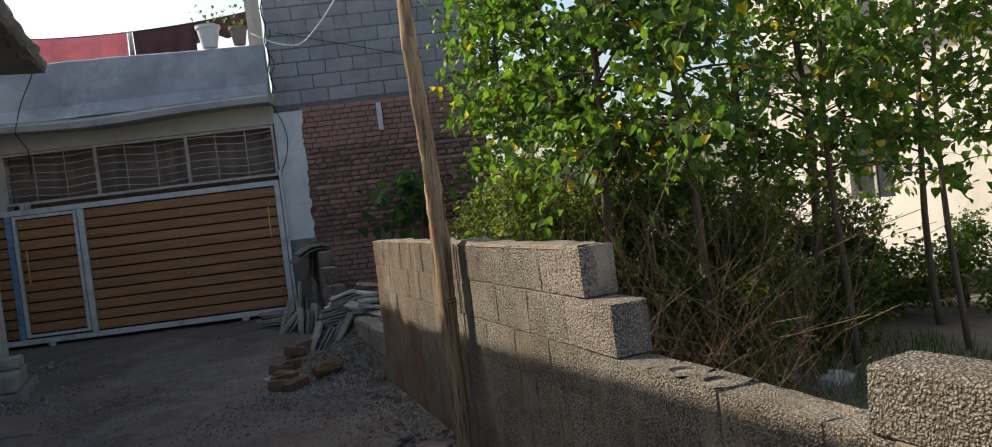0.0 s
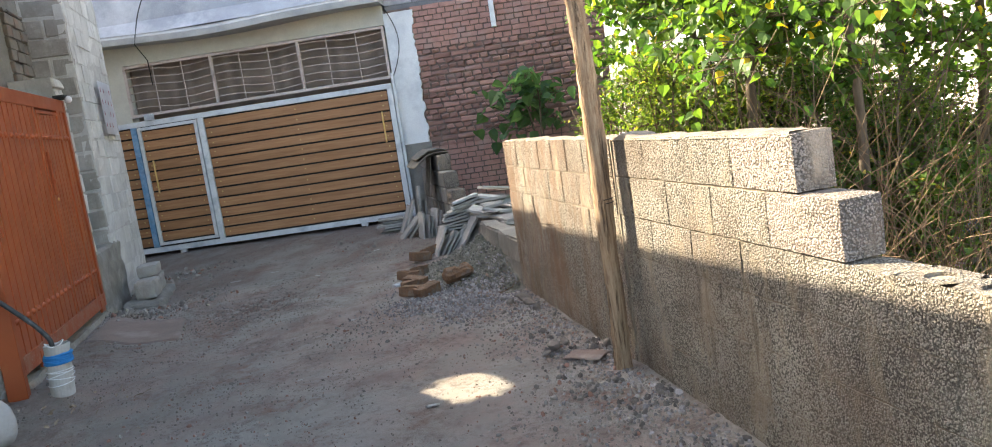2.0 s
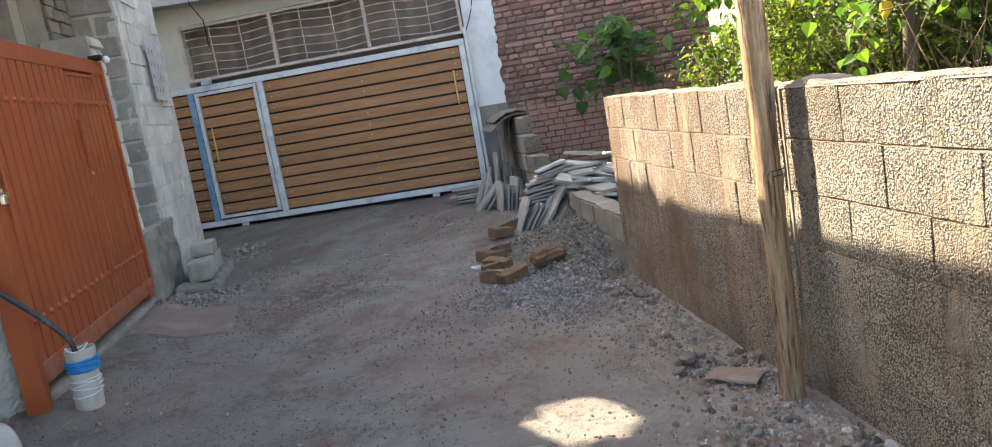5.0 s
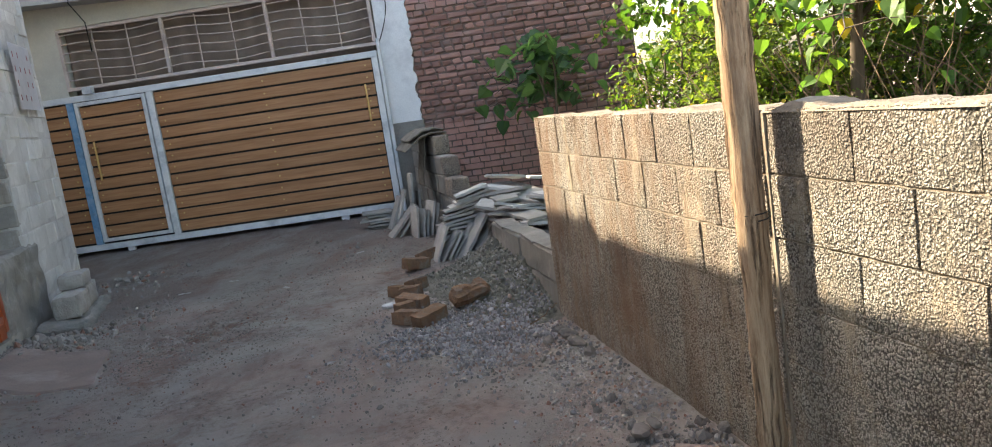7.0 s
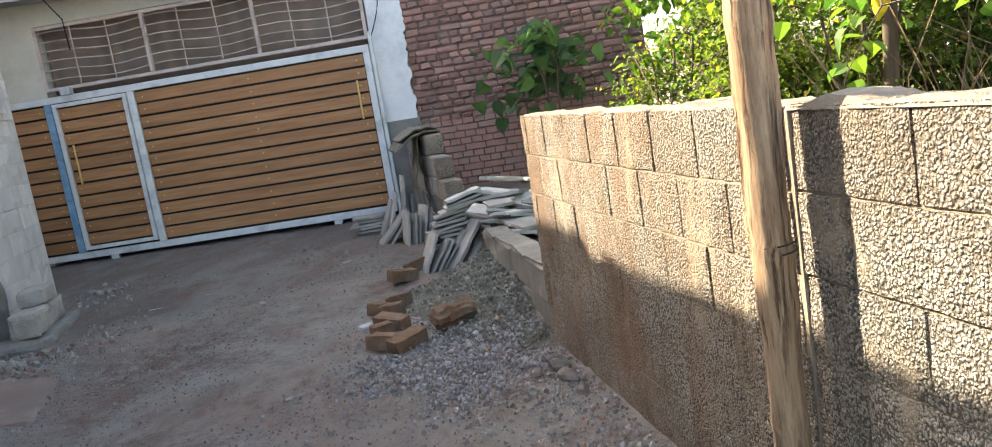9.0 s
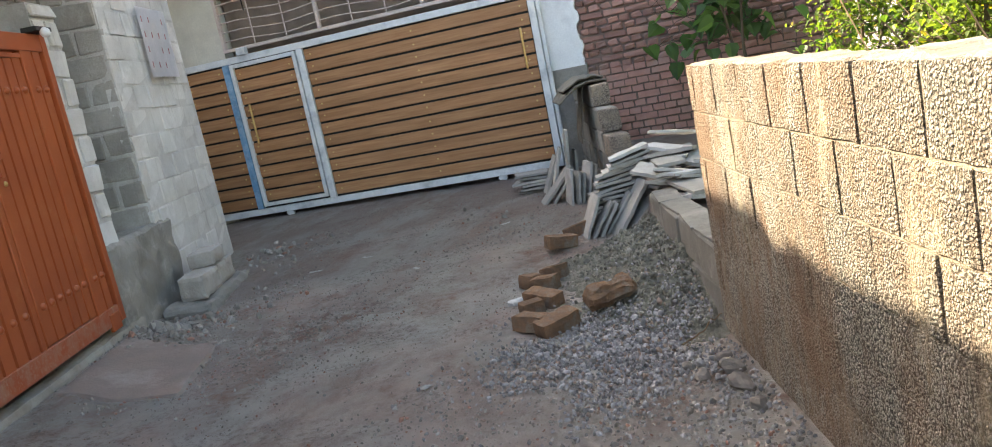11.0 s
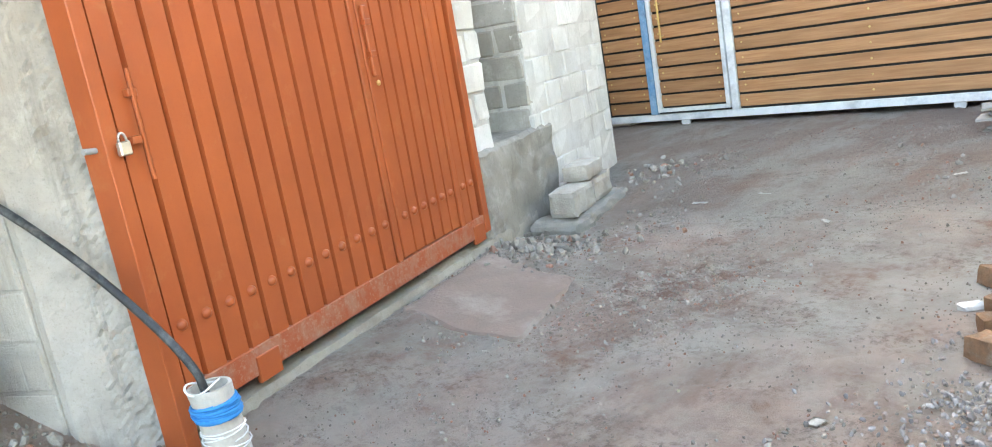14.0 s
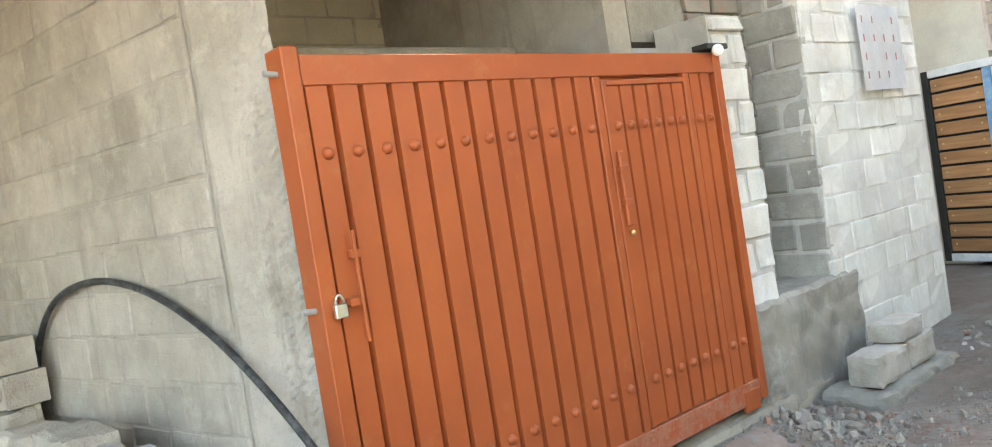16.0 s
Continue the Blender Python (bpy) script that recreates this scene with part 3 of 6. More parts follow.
def build_lane_wall():
    wall = empty("wall_lane", LANE, "unplastered porous concrete block boundary wall, stepped at its end", "wall", kind="structure")
    core = box(2.42, 5.6, 0.006, 0.146, -0.1, 0.785, 0)
    add_box(core, 0.0, 2.405, -0.004, 0.146, -0.1, 1.185)
    add_box(core, 2.42, 3.9, 0.009, 0.146, 0.785, 1.185)
    add_box(core, -1.62, 0.03, 0.02, 0.13, -0.1, 0.36)
    add_box(core, -5.4, -3.1, 0.03, 0.12, -0.1, 0.42)
    add_box(core, 5.5, 8.2, 0.006, 0.14, -0.1, 0.92)
    add_box(core, 3.9, 4.1, 0.03, 0.12, 0.78, 0.96)
    part("mortar", core, M_MORTAR, wall)
    cored = finish(hollow_block(0.397, 0.196, 0.15, 2), "block", M_BLOCK)
    shapes = {}

    def worn(l, mat, gap):
        """One of a few worn blocks of this length."""
        key = (round(l, 2), mat.name, gap, random.randrange(3))
        if key not in shapes:
            shapes[key] = finish(rough_box(0, key[0] - gap, 0, 0.15, 0, 0.2005 - gap / 2, 0.035, 0.0035, 16.0, len(shapes) * 1.7), "block", mat)
        return shapes[key]

    for r, end in enumerate((8.4, 8.4, 8.4, 8.4, 4.255, 4.04)):
        z = 0.2 * r
        # the far stretch is laid in shorter blocks and stands a little proud
        cuts = [2.40]
        while cuts[-1] > 0.02:
            cuts.append(cuts[-1] - (0.155 if r % 2 and len(cuts) == 1 else 0.31))
        cuts = sorted(max(c, -0.02) for c in cuts)
        first = (4.04 if r % 2 else 4.255) - 0.415 * 4
        cuts += [c for c in (first + 0.415 * k for k in range(20)) if c > 2.52 and c < end - 0.05] + [end]
        for a, b in zip(cuts, cuts[1:]):
            if b - a < 0.03:
                continue
            if r == 3 and 4.2 < a < 4.6:
                part("block", cored, None, wall, at=pose(a, 0.15, z, 90))
                continue
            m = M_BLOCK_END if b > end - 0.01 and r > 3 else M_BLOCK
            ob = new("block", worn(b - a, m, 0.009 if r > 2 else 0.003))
            ob.parent = wall
            ob.matrix_basis = pose(a + 0.002, random.uniform(-0.003, 0.001) - (0.010 if b < 2.45 else 0.0), z, random.uniform(-0.4, 0.4), random.uniform(-0.3, 0.3), random.uniform(-0.3, 0.3))
    # ragged mortar along the top
    bm = bmesh.new()
    rows = []
    for i in range(201):
        u = 0.0 + 4.02 * i / 200
        h = 1.194 + 0.034 * max(0.0, noise.noise((u * 4.5, 0, 2)) - 0.05) + 0.020 * abs(noise.noise((u * 21, 0, 5)))
        e = 0.008 * noise.noise((u * 9, 3, 1))
        rows.append([bm.verts.new(p) for p in ((u, -0.002 + e, 1.185), (u, 0.010 + e, h), (u, 0.07, h + 0.014 * noise.noise((u * 14, 7, 2))), (u, 0.145 + e, h - 0.004), (u, 0.152, 1.185))])
    for a, b in zip(rows, rows[1:]):
        for k in range(4):
            bm.faces.new((a[k], b[k], b[k + 1], a[k + 1]))
    bmesh.ops.recalc_face_normals(bm, faces=bm.faces)
    part("mortar_cap", bm, M_MORTAR, wall)
    # a single block laid on the low stretch
    for k in range(6):
        ob = new("block", block(0.39, 0.16, 0.17, M_BLOCK, 0.012, 0.006))
        ob.parent = wall
        ob.matrix_basis = pose(5.43 + 0.4 * k, 0.0, 0.795, 0, 0, 1)
    # low stretch beyond the end, and the foot of the stub by the house
    for z, spans in ((0.0, ((-1.66, -0.03), (-5.5, -3.0))), (0.19, ((-1.64, -0.03), (-5.5, -2.98)))):
        for a, b in spans:
            x = a
            while x < b - 0.1:
                w = min(0.41 if z else 0.33, b - x)
                ob = new("block", block(round(w - 0.004, 2), 0.16, 0.188, M_LOW, 0.010, 0.006))
                ob.parent = wall
                ob.matrix_basis = pose(x, random.uniform(-0.006, 0.006), z + (0.06 if a < -3 else 0.0), random.uniform(-0.8, 0.8), random.uniform(-0.6, 0.6), random.uniform(-0.8, 0.8))
                x += 0.41 if z else 0.33


build_lane_wall()


# ---------------------------------------------------------------- house at the end of the lane
def build_house():
    L = 4.27                                        # right edge of the gate
    house = empty("wall_house", GATE, "house front with cream and white paint, brick and grey block", "house wall", kind="structure")
    bm = box(-4.0, -0.02, 0.0, 0.22, -0.1, 3.25)
    add_box(bm, 0.0, L + 0.02, 0.0, 0.22, 2.93, 3.25)
    # tall screen added out of view, keeps sun off the slabs and far lane
    add_box(bm, -7.0, 0.1, 0.24, 0.44, 3.35, 8.0)
    part("lintel_wall", bm, M_CREAM, house, "cream painted wall over the gate, with an added unseen sun screen above")
    # white painted jamb with a ragged edge on the brick
    bm = bmesh.new()
    rnd = random.Random(4)
    n = 60
    cols = []
    for i in range(n + 1):
        z = 1.2 + (3.08 - 1.2) * i / n
        e = L + 0.41 + 0.03 * noise.noise((0.3, z * 6, 1)) + rnd.uniform(-0.018, 0.018) + (0.03 if z > 2.9 else 0)
        cols.append([bm.verts.new((x, y, z)) for x, y in ((L + 0.02, 0.1), (L + 0.02, -0.012), (e, -0.012), (e, 0.1))])
    for a, b in zip(cols, cols[1:]):
        for k in range(3):
            bm.faces.new((a[k], a[k + 1], b[k + 1], b[k]))
    bm.faces.new(cols[-1][::-1])
    bm.faces.new(cols[0])
    bmesh.ops.recalc_face_normals(bm, faces=bm.faces)
    part("painted_jamb", bm, M_WHITE, house, "white distempered strip beside the gate")
    part("cement_patch", box(L + 0.02, L + 0.42, -0.008, 0.1, -0.1, 1.22, 0.004, 0.004), M_CEMENT, house)
    # slab over the gate, with a wavy drip edge, and the parapet above it
    bm = bmesh.new()
    top, bot, n = [], [], 80
    for i in range(n + 1):
        x = -1.2 + (L + 1.25) * i / n
        wave = 0.05 * math.sin(x * 1.7 + 0.4) + 0.02 * math.sin(x * 3.9)
        z = 3.17 + 0.035 * math.cos(x * 1.5 + 0.3)
        top.append([bm.verts.new((x, y, zz)) for y, zz in ((0.2, z), (-0.40 + wave, z), (-0.40 + wave, z + 0.085), (-0.34 + wave, z + 0.12), (-0.34 + wave, z + 0.14), (0.2, z + 0.14))])
    for a, b in zip(top, top[1:]):
        for k in range(6):
            bm.faces.new((a[k], a[(k + 1) % 6], b[(k + 1) % 6], b[k]))
    bm.faces.new(top[0])
    bm.faces.new(top[-1][::-1])
    bmesh.ops.recalc_face_normals(bm, faces=bm.faces)
    part("slab", bm, M_SLAB_EDGE, house, "thin cast slab with a wavy drip edge")
    bm = bmesh.new()
    rows = []
    for i in range(41):
        x = -1.2 + (L + 1.22) * i / 40
        wave = 0.035 * math.sin(x * 1.7 + 0.4)
        zt = 4.12 + 0.03 * math.sin(x * 1.1) + 0.012 * noise.noise((x * 3, 0, 5))
        rows.append([bm.verts.new(p) for p in ((x, -0.30 + wave, 3.30), (x, -0.16 + wave * 0.6, 3.50), (x, -0.08, zt - 0.02), (x, -0.06, zt), (x, 0.06, zt), (x, 0.08, 3.3))])
    for a, b in zip(rows, rows[1:]):
        for k in range(6):
            bm.faces.new((a[k], a[(k + 1) % 6], b[(k + 1) % 6], b[k]))
    bm.faces.new(rows[0])
    bm.faces.new(rows[-1][::-1])
    bmesh.ops.recalc_face_normals(bm, faces=bm.faces)
    part("parapet", bm, M_PLASTER, house, "blue-grey plastered parapet", smooth=False)
    # carcase of the brick and block wall, pieces come last in the file
    bm = box(L + 0.03, L + 3.10, 0.05, 0.3, -0.1, 3.12)
    part("brick_joint", bm, M_BRICK_JOINT, house)
    bm = box(L + 0.05, L + 3.10, 0.05, 0.3, 3.12, 6.2)
    part("block_joint", bm, M_FAR_JOINT, house)
    part("lintel_end", box(-0.02, 0.375, 0.002, 0.22, 2.10, 3.20), M_CREAM, house)
    # closed room behind the grille
    bm = box(-1.2, L + 0.3, 3.0, 3.1, -0.1, 3.2)
    add_box(bm, -1.25, -1.15, 0.2, 3.0, -0.1, 3.2)
    add_box(bm, L + 0.25, L + 0.35, 0.3, 3.0, -0.1, 3.2)
    part("porch_wall", bm, M_CREAM, house)
    part("porch_ceiling", box(-1.25, L + 0.35, 0.22, 3.1, 3.2, 3.3), M_CREAM, house)
    return house


HOUSE = build_house()


# ---------------------------------------------------------------- wooden sliding gate
def build_wood_gate():
    Z0, Z1, L = 0.17, 2.10, 4.27
    gate = empty("sliding_gate", GATE @ pose(0, -0.10, 0), "closed sliding gate of varnished planks in a whitish steel frame", "gate")
    # frame
    part("top_rail", box(-0.20, L, -0.03, 0.03, Z1 - 0.075, Z1, 0.004), M_STEEL, gate)
    part("bottom_rail", box(-0.20, L, -0.03, 0.03, Z0, Z0 + 0.075, 0.004), M_STEEL, gate)
    part("stile", box(L - 0.075, L, -0.032, 0.032, Z0 + 0.075, Z1 - 0.075, 0.004), M_STEEL, gate)
    part("stile", box(1.385, 1.465, -0.032, 0.032, Z0 + 0.075, Z1 - 0.075, 0.004), M_STEEL, gate)
    part("stile", box(0.375, 0.46, -0.034, 0.032, Z0 + 0.075, Z1 - 0.075, 0.004), M_BLUE, gate, "stile with patchy blue paint")
    part("stile", box(-0.275, -0.20, -0.032, 0.032, Z0, Z1, 0.004), M_DARK, gate, "black stile")
    part("backing_sheet", box(-0.20, L - 0.07, 0.012, 0.02, Z0 + 0.07, Z1 - 0.07), M_DARK, gate)
    plug = finish(dome(0.011, 0.005, 8), "screw", M_BRASS, True)

    def planks(owner, x0, x1, z0, z1, n):
        p = (z1 - z0) / n
        for i in range(n):
            z = z0 + p * i
            pl = part("plank", block(round(x1 - x0, 3), 0.02, round(p - 0.024, 3), M_WOOD, 0.003, 0.0008, 2), M_WOOD, owner, at=pose(x0, -0.016, z + 0.012))
            xs = (0.08, (x1 - x0) / 2, x1 - x0 - 0.08) if x1 - x0 > 1.5 else ((0.06, x1 - x0 - 0.06) if x1 - x0 > 0.5 else ((x1 - x0) / 2,))
            for x in xs:
                part("screw", plug, None, pl, at=pose(x, 0.0, (p - 0.014) * random.uniform(0.42, 0.58)))

    planks(gate, 1.475, L - 0.085, Z0 + 0.09, Z1 - 0.085, 12)
    planks(gate, -0.19, 0.365, Z0 + 0.09, Z1 - 0.085, 12)
    # wicket door
    a, b, c, d = 0.475, 1.37, Z0 + 0.10, Z1 - 0.085
    door = box(a, a + 0.045, -0.04, 0.02, c, d, 0.003)
    add_box(door, b - 0.045, b, -0.04, 0.02, c, d, 0.003)
    add_box(door, a + 0.045, b - 0.045, -0.04, 0.02, d - 0.045, d, 0.003)
    add_box(door, a + 0.045, b - 0.045, -0.04, 0.02, c, c + 0.04, 0.003)
    w = part("wicket_door", door, M_STEEL, gate, "wicket door with steel frame and planks")
    planks(w, a + 0.05, b - 0.05, c + 0.05, d - 0.05, 11)

    def pull(owner, x, z, h):
        bm = tube([(x, -0.075, z - h / 2 + i * h / 24) for i in range(25)], [0.0115 + 0.0022 * (i % 2) for i in range(25)], 10)
        add_tube(bm, [(x, -0.01, z - h * 0.36), (x, -0.075, z - h * 0.36)], 0.007, 8)
        add_tube(bm, [(x, -0.01, z + h * 0.36), (x, -0.075, z + h * 0.36)], 0.007, 8)
        part("handle", bm, M_BRASS, owner, "brass bar handle", smooth=True)

    pull(w, a + 0.17, 1.28, 0.48)
    pull(gate, L - 0.19, 1.50, 0.44)
    for x in (0.80, 3.55):
        bm = tube([(x, -0.02, Z0 - 0.02), (x, 0.02, Z0 - 0.02)], 0.05, 16)
        part("roller", bm, M_STEEL, gate)
    part("latch_box", box(0.62, 0.74, -0.05, 0.03, Z1, Z1 + 0.09, 0.006), M_STEEL, gate)
    part("stop_post", box(L + 0.012, L + 0.05, -0.02, 0.02, 0.12, Z1 + 0.14, 0.003), M_STEEL, gate)


build_wood_gate()


def build_grille():
    """Ventilation grille over the gate: flat-bar frame, mullions, wavy rods."""
    L, z0, z1 = 4.27, 2.17, 2.92
    x0, x1 = 0.38, L - 0.0
    g = empty("ventilation_grille", GATE @ pose(0, 0.0, 0), "beige painted steel grille with wavy rods over the gate", "grille")
    for a, b, c, d in ((x0, x1, z0, z0 + 0.04), (x0, x1, z1 - 0.04, z1)):
        part("rail", box(a, b, -0.02, 0.03, c, d, 0.003), M_PINK, g)
    for x in (x0, x0 + (x1 - x0) / 3, x0 + 2 * (x1 - x0) / 3, x1 - 0.04):
        part("mullion", box(x, x + 0.04, -0.022, 0.028, z0 + 0.04, z1 - 0.04, 0.003), M_PINK, g)
    for k in range(3):
        xa, xb = x0 + (x1 - x0) * k / 3, x0 + (x1 - x0) * (k + 1) / 3
        for j in (1, 2):
            x = xa + (xb - xa) * j / 3
            part("bar", box(x, x + 0.012, 0.0, 0.012, z0 + 0.03, z1 - 0.03), M_PINK, g)
    for j in range(6):
        z = z0 + 0.11 + j * 0.11
        pts = [(x0 + (x1 - x0) * i / 90, -0.004, z + 0.022 * math.sin(i / 90 * math.tau * 3 + 0.5)) for i in range(91)]
        part("wavy_rod", tube(pts, 0.0065, 6), M_PINK, g, smooth=True)


build_grille()


# ---------------------------------------------------------------- building with the red gate
def build_left_building():
    b = empty("wall_left", RED, "whitewashed block pillars and rough jambs of the unfinished building", "building wall", kind="structure")
    # rough concrete column at the near jamb
    bm = bmesh.new()
    n, m = 170, 18
    rows = []
    for i in range(n + 1):
        z = -0.1 + 3.3 * i / n
        row = [bm.verts.new((0.04, 0.55, z))]
        for j in range(m + 1):
            f = j / m
            x, y = 0.035 + 0.175 * f, 0.40 - 0.28 * f
            rough = 0.014 * noise.noise((f * 3, z * 6, 2.0)) + (0.026 if f > 0.45 else 0.005) * abs(noise.noise((f * 14, z * 34, 4.0)))
            row.append(bm.verts.new((x - rough * 0.8, y - rough * 0.6, z)))
        row.append(bm.verts.new((0.22, 0.6, z)))
        rows.append(row)
    for a, c in zip(rows, rows[1:]):
        for k in range(len(a) - 1):
            bm.faces.new((a[k], a[k + 1], c[k + 1], c[k]))
    bm.faces.new(rows[-1])
    bmesh.ops.recalc_face_normals(bm, faces=bm.faces)
    part("column", bm, M_ROUGH, b, "rough cast concrete column", smooth=False)
    # far jamb, recess, whitewashed pillar, wall over the gate
    bm = box(2.84, 3.18, 0.06, 0.42, -0.1, 2.36, 0)
    part("jamb_core", bm, M_WHITE_JOINT, b)
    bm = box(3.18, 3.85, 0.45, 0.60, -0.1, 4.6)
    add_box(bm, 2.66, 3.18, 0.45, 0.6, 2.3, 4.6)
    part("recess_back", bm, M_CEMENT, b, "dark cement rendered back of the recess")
    part("pillar_core", box(3.83, 5.58, 0.03, 0.5, -0.1, 4.6), M_WHITE_JOINT, b)
    part("pillar_return", box(5.42, 5.58, 0.5, 4.0, -0.1, 4.6), M_CREAM, b)
    part("plinth", rough_box(2.82, 4.12, 0.005, 0.45, -0.1, 0.70, 0.03, 0.022, 8.0), M_PLINTH, b, "rubbed cement plinth under the recess")
    # inner wall and roof
    # runs on unseen past the gate, added length keeps sun from leaking in
    bm = box(-6.0, 5.4, 2.6, 2.75, -0.1, 5.2)
    part("inner_wall_core", bm, M_GREY_JOINT, b)
    part("cross_wall", box(2.45, 2.65, 0.45, 2.6, -0.1, 3.2), M_GREY_BLOCK, b)
    part("beam", box(0.12, 2.9, 1.2, 1.45, 2.22, 2.45, 0.01), M_CEMENT, b)


build_left_building()


def build_sun_stop():
    """Plain unseen wall, added between the two buildings to keep sun out of the yard."""
    w = part("wall_yard", box(-8.72, -8.56, 9.25, 11.88, -0.1, 4.6), M_CREAM)
    tagged(w, "added unseen plain wall that keeps sun out of the yard beside the house", "wall", kind="structure")


build_sun_stop()


def build_roof():
    r = empty("ceiling", RED, "cast concrete roof slab with a deep overhang", "roof slab", kind="structure")
    part("front_edge", rough_box(0.0, 3.13, -1.08, -0.88, 3.19, 3.33, 0.06, 0.035, 7.0), M_SLAB, r, "broken rough slab edge")
    bm = box(-6.0, 3.11, -1.04, 0.10, 3.20, 3.32)
    add_box(bm, -6.0, 1.20, 0.06, 3.0, 3.20, 3.32)
    add_box(bm, 2.25, 3.13, 0.06, 3.0, 3.20, 3.32)
    add_box(bm, 1.20, 2.25, 0.90, 3.0, 3.20, 3.32)
    # unseen ragged hole, added in the slab to shape the lane's sun patch
    hole, rim = [], []
    for i in range(40):
        w = i * math.tau / 40
        c, d = math.cos(w), math.sin(w)
        e = 0.25 + 0.05 * noise.noise((c * 3, d * 3, 5)) + 0.02 * noise.noise((c * 9, d * 9, 1))
        hole.append((1.72 + e * (c * 1.05 + d * 0.32), 0.38 + e * d))
        f = min(0.525 / max(abs(c), 1e-6), 0.42 / max(abs(d), 1e-6))
        rim.append((1.725 + f * c, 0.48 + f * d))
    low, top = ([[bm.verts.new((x, y, z)) for x, y in ring] for ring in (hole, rim)] for z in (3.20, 3.32))
    for i in range(40):
        j = (i + 1) % 40
        bm.faces.new((low[0][i], low[1][i], low[1][j], low[0][j]))
        bm.faces.new((top[0][j], top[1][j], top[1][i], top[0][i]))
        bm.faces.new((low[0][j], top[0][j], top[0][i], low[0][i]))
    part("slab", bm, M_SLAB, r)


build_roof()


def build_side_wall():
    w = empty("wall_side", SIDE, "grey block wall with smeared joints", "wall", kind="structure")
    part("joint", box(-6.0, 0.0, 0.03, 0.2, -0.1, 3.2), M_GREY_JOINT, w)
    part("back_joint", box(-6.0, -5.8, 0.2, 5.0, -0.1, 3.2), M_GREY_JOINT, w)


build_side_wall()


# ---------------------------------------------------------------- red sheet gate
def build_red_gate():
    L, z0, z1 = 2.83, 0.20, 2.13
    g = empty("sheet_gate", RED @ pose(-0.03, 0, 0), "red-oxide primed sheet steel gate, padlocked, with domed studs", "gate")
    part("post", box(0.19, 0.255, -0.02, 0.10, 0.05, z1 + 0.03, 0.004), M_RED, g)
    part("top_rail", box(0.258, L - 0.07, -0.018, 0.06, z1 - 0.11, z1, 0.004), M_RED, g)
    part("bottom_rail", box(0.258, L - 0.07, -0.018, 0.06, z0, z0 + 0.12, 0.004), M_RED_DUSTY, g, "dusty bottom rail")
    part("stile", box(L - 0.068, L, -0.02, 0.06, z0, z1, 0.004), M_RED, g)
    part("groove_sheet", box(0.25, L - 0.06, 0.026, 0.032, z0 + 0.1, z1 - 0.1), M_RED, g)
    stud = finish(dome(0.0235, 0.021, 12), "stud", M_RED, True)

    def board(owner, x, w, za, zb, at=None):
        bm = bmesh.new()
        cs = [bm.verts.new((a, y, z)) for z in (za, zb) for a, y in ((x, 0.026), (x + 0.006, -0.010), (x + w - 0.004, -0.010), (x + w, 0.026))]
        for k in range(3):
            bm.faces.new((cs[k], cs[k + 1], cs[k + 5], cs[k + 4]))
        bm.faces.new((cs[0], cs[3], cs[7], cs[4]))
        bm.faces.new(cs[:4][::-1])
        bm.faces.new(cs[4:])
        bmesh.ops.recalc_face_normals(bm, faces=bm.faces)
        ob = part("board", bm, M_RED, owner)
        for z in (0.548, 1.78):
            part("stud", stud, None, ob, at=pose(at if at else x + w / 2, -0.010, z))

    pitch, za, zb = 0.1266, z0 + 0.12, z1 - 0.11
    for i in range(12):
        c = 0.302 + pitch * i
        a, b = (0.262, c + 0.055) if i == 0 else (c - 0.056, c + 0.055)
        board(g, a, b - a, za, zb, c + 0.012)
    part("stile", box(1.762, 1.812, -0.016, 0.05, za, zb, 0.004), M_RED, g)
    door = box(1.815, 1.850, -0.022, 0.04, za + 0.01, zb - 0.02, 0.004)
    add_box(door, 1.850, 2.462, -0.022, 0.04, zb - 0.045, zb - 0.02, 0.003)
    w = part("wicket_door", door, M_RED, g, "wicket door in the gate")
    for i, c in enumerate((1.90, 2.00, 2.105, 2.21, 2.315, 2.415)):
        board(w, c - 0.047, 0.094, za + 0.01, zb - 0.047)
    part("stile", box(2.470, 2.520, -0.02, 0.05, za, zb, 0.004), M_RED, g)
    for c in (2.575, 2.675):
        board(g, c - 0.045, 0.09, za, zb)
    # bolts and plates
    bolt = tube([(0.345, -0.035, 1.10), (0.345, -0.035, 1.50)], 0.008, 8)
    add_box(bolt, 0.325, 0.365, -0.04, -0.01, 1.40, 1.43, 0.003)
    add_box(bolt, 0.290, 0.330, -0.045, -0.01, 1.235, 1.265, 0.003)
    part("bolt", bolt, M_RED, g)
    lock = box(1.838, 1.876, -0.045, -0.02, 1.30, 1.66, 0.006)
    add_box(lock, 1.83, 1.885, -0.052, -0.02, 1.40, 1.43, 0.003)
    add_box(lock, 1.83, 1.885, -0.052, -0.02, 1.56, 1.59, 0.003)
    part("latch_bar", lock, M_RED, w)
    part("keyhole", dome(0.016, 0.012, 10), M_BRASS, w, "brass keyhole", at=pose(1.868, -0.034, 1.265))
    for u in (0.62, 2.60):
        part("foot_plate", box(u, u + 0.14, -0.024, 0.0, z0 - 0.035, z0 + 0.08, 0.004), M_RED, g)
    for z in (1.24, 2.07):
        part("hinge_pin", tube([(0.19, 0.03, z), (0.14, 0.03, z + 0.004)], 0.011, 8), M_SLAB, g)


build_red_gate()


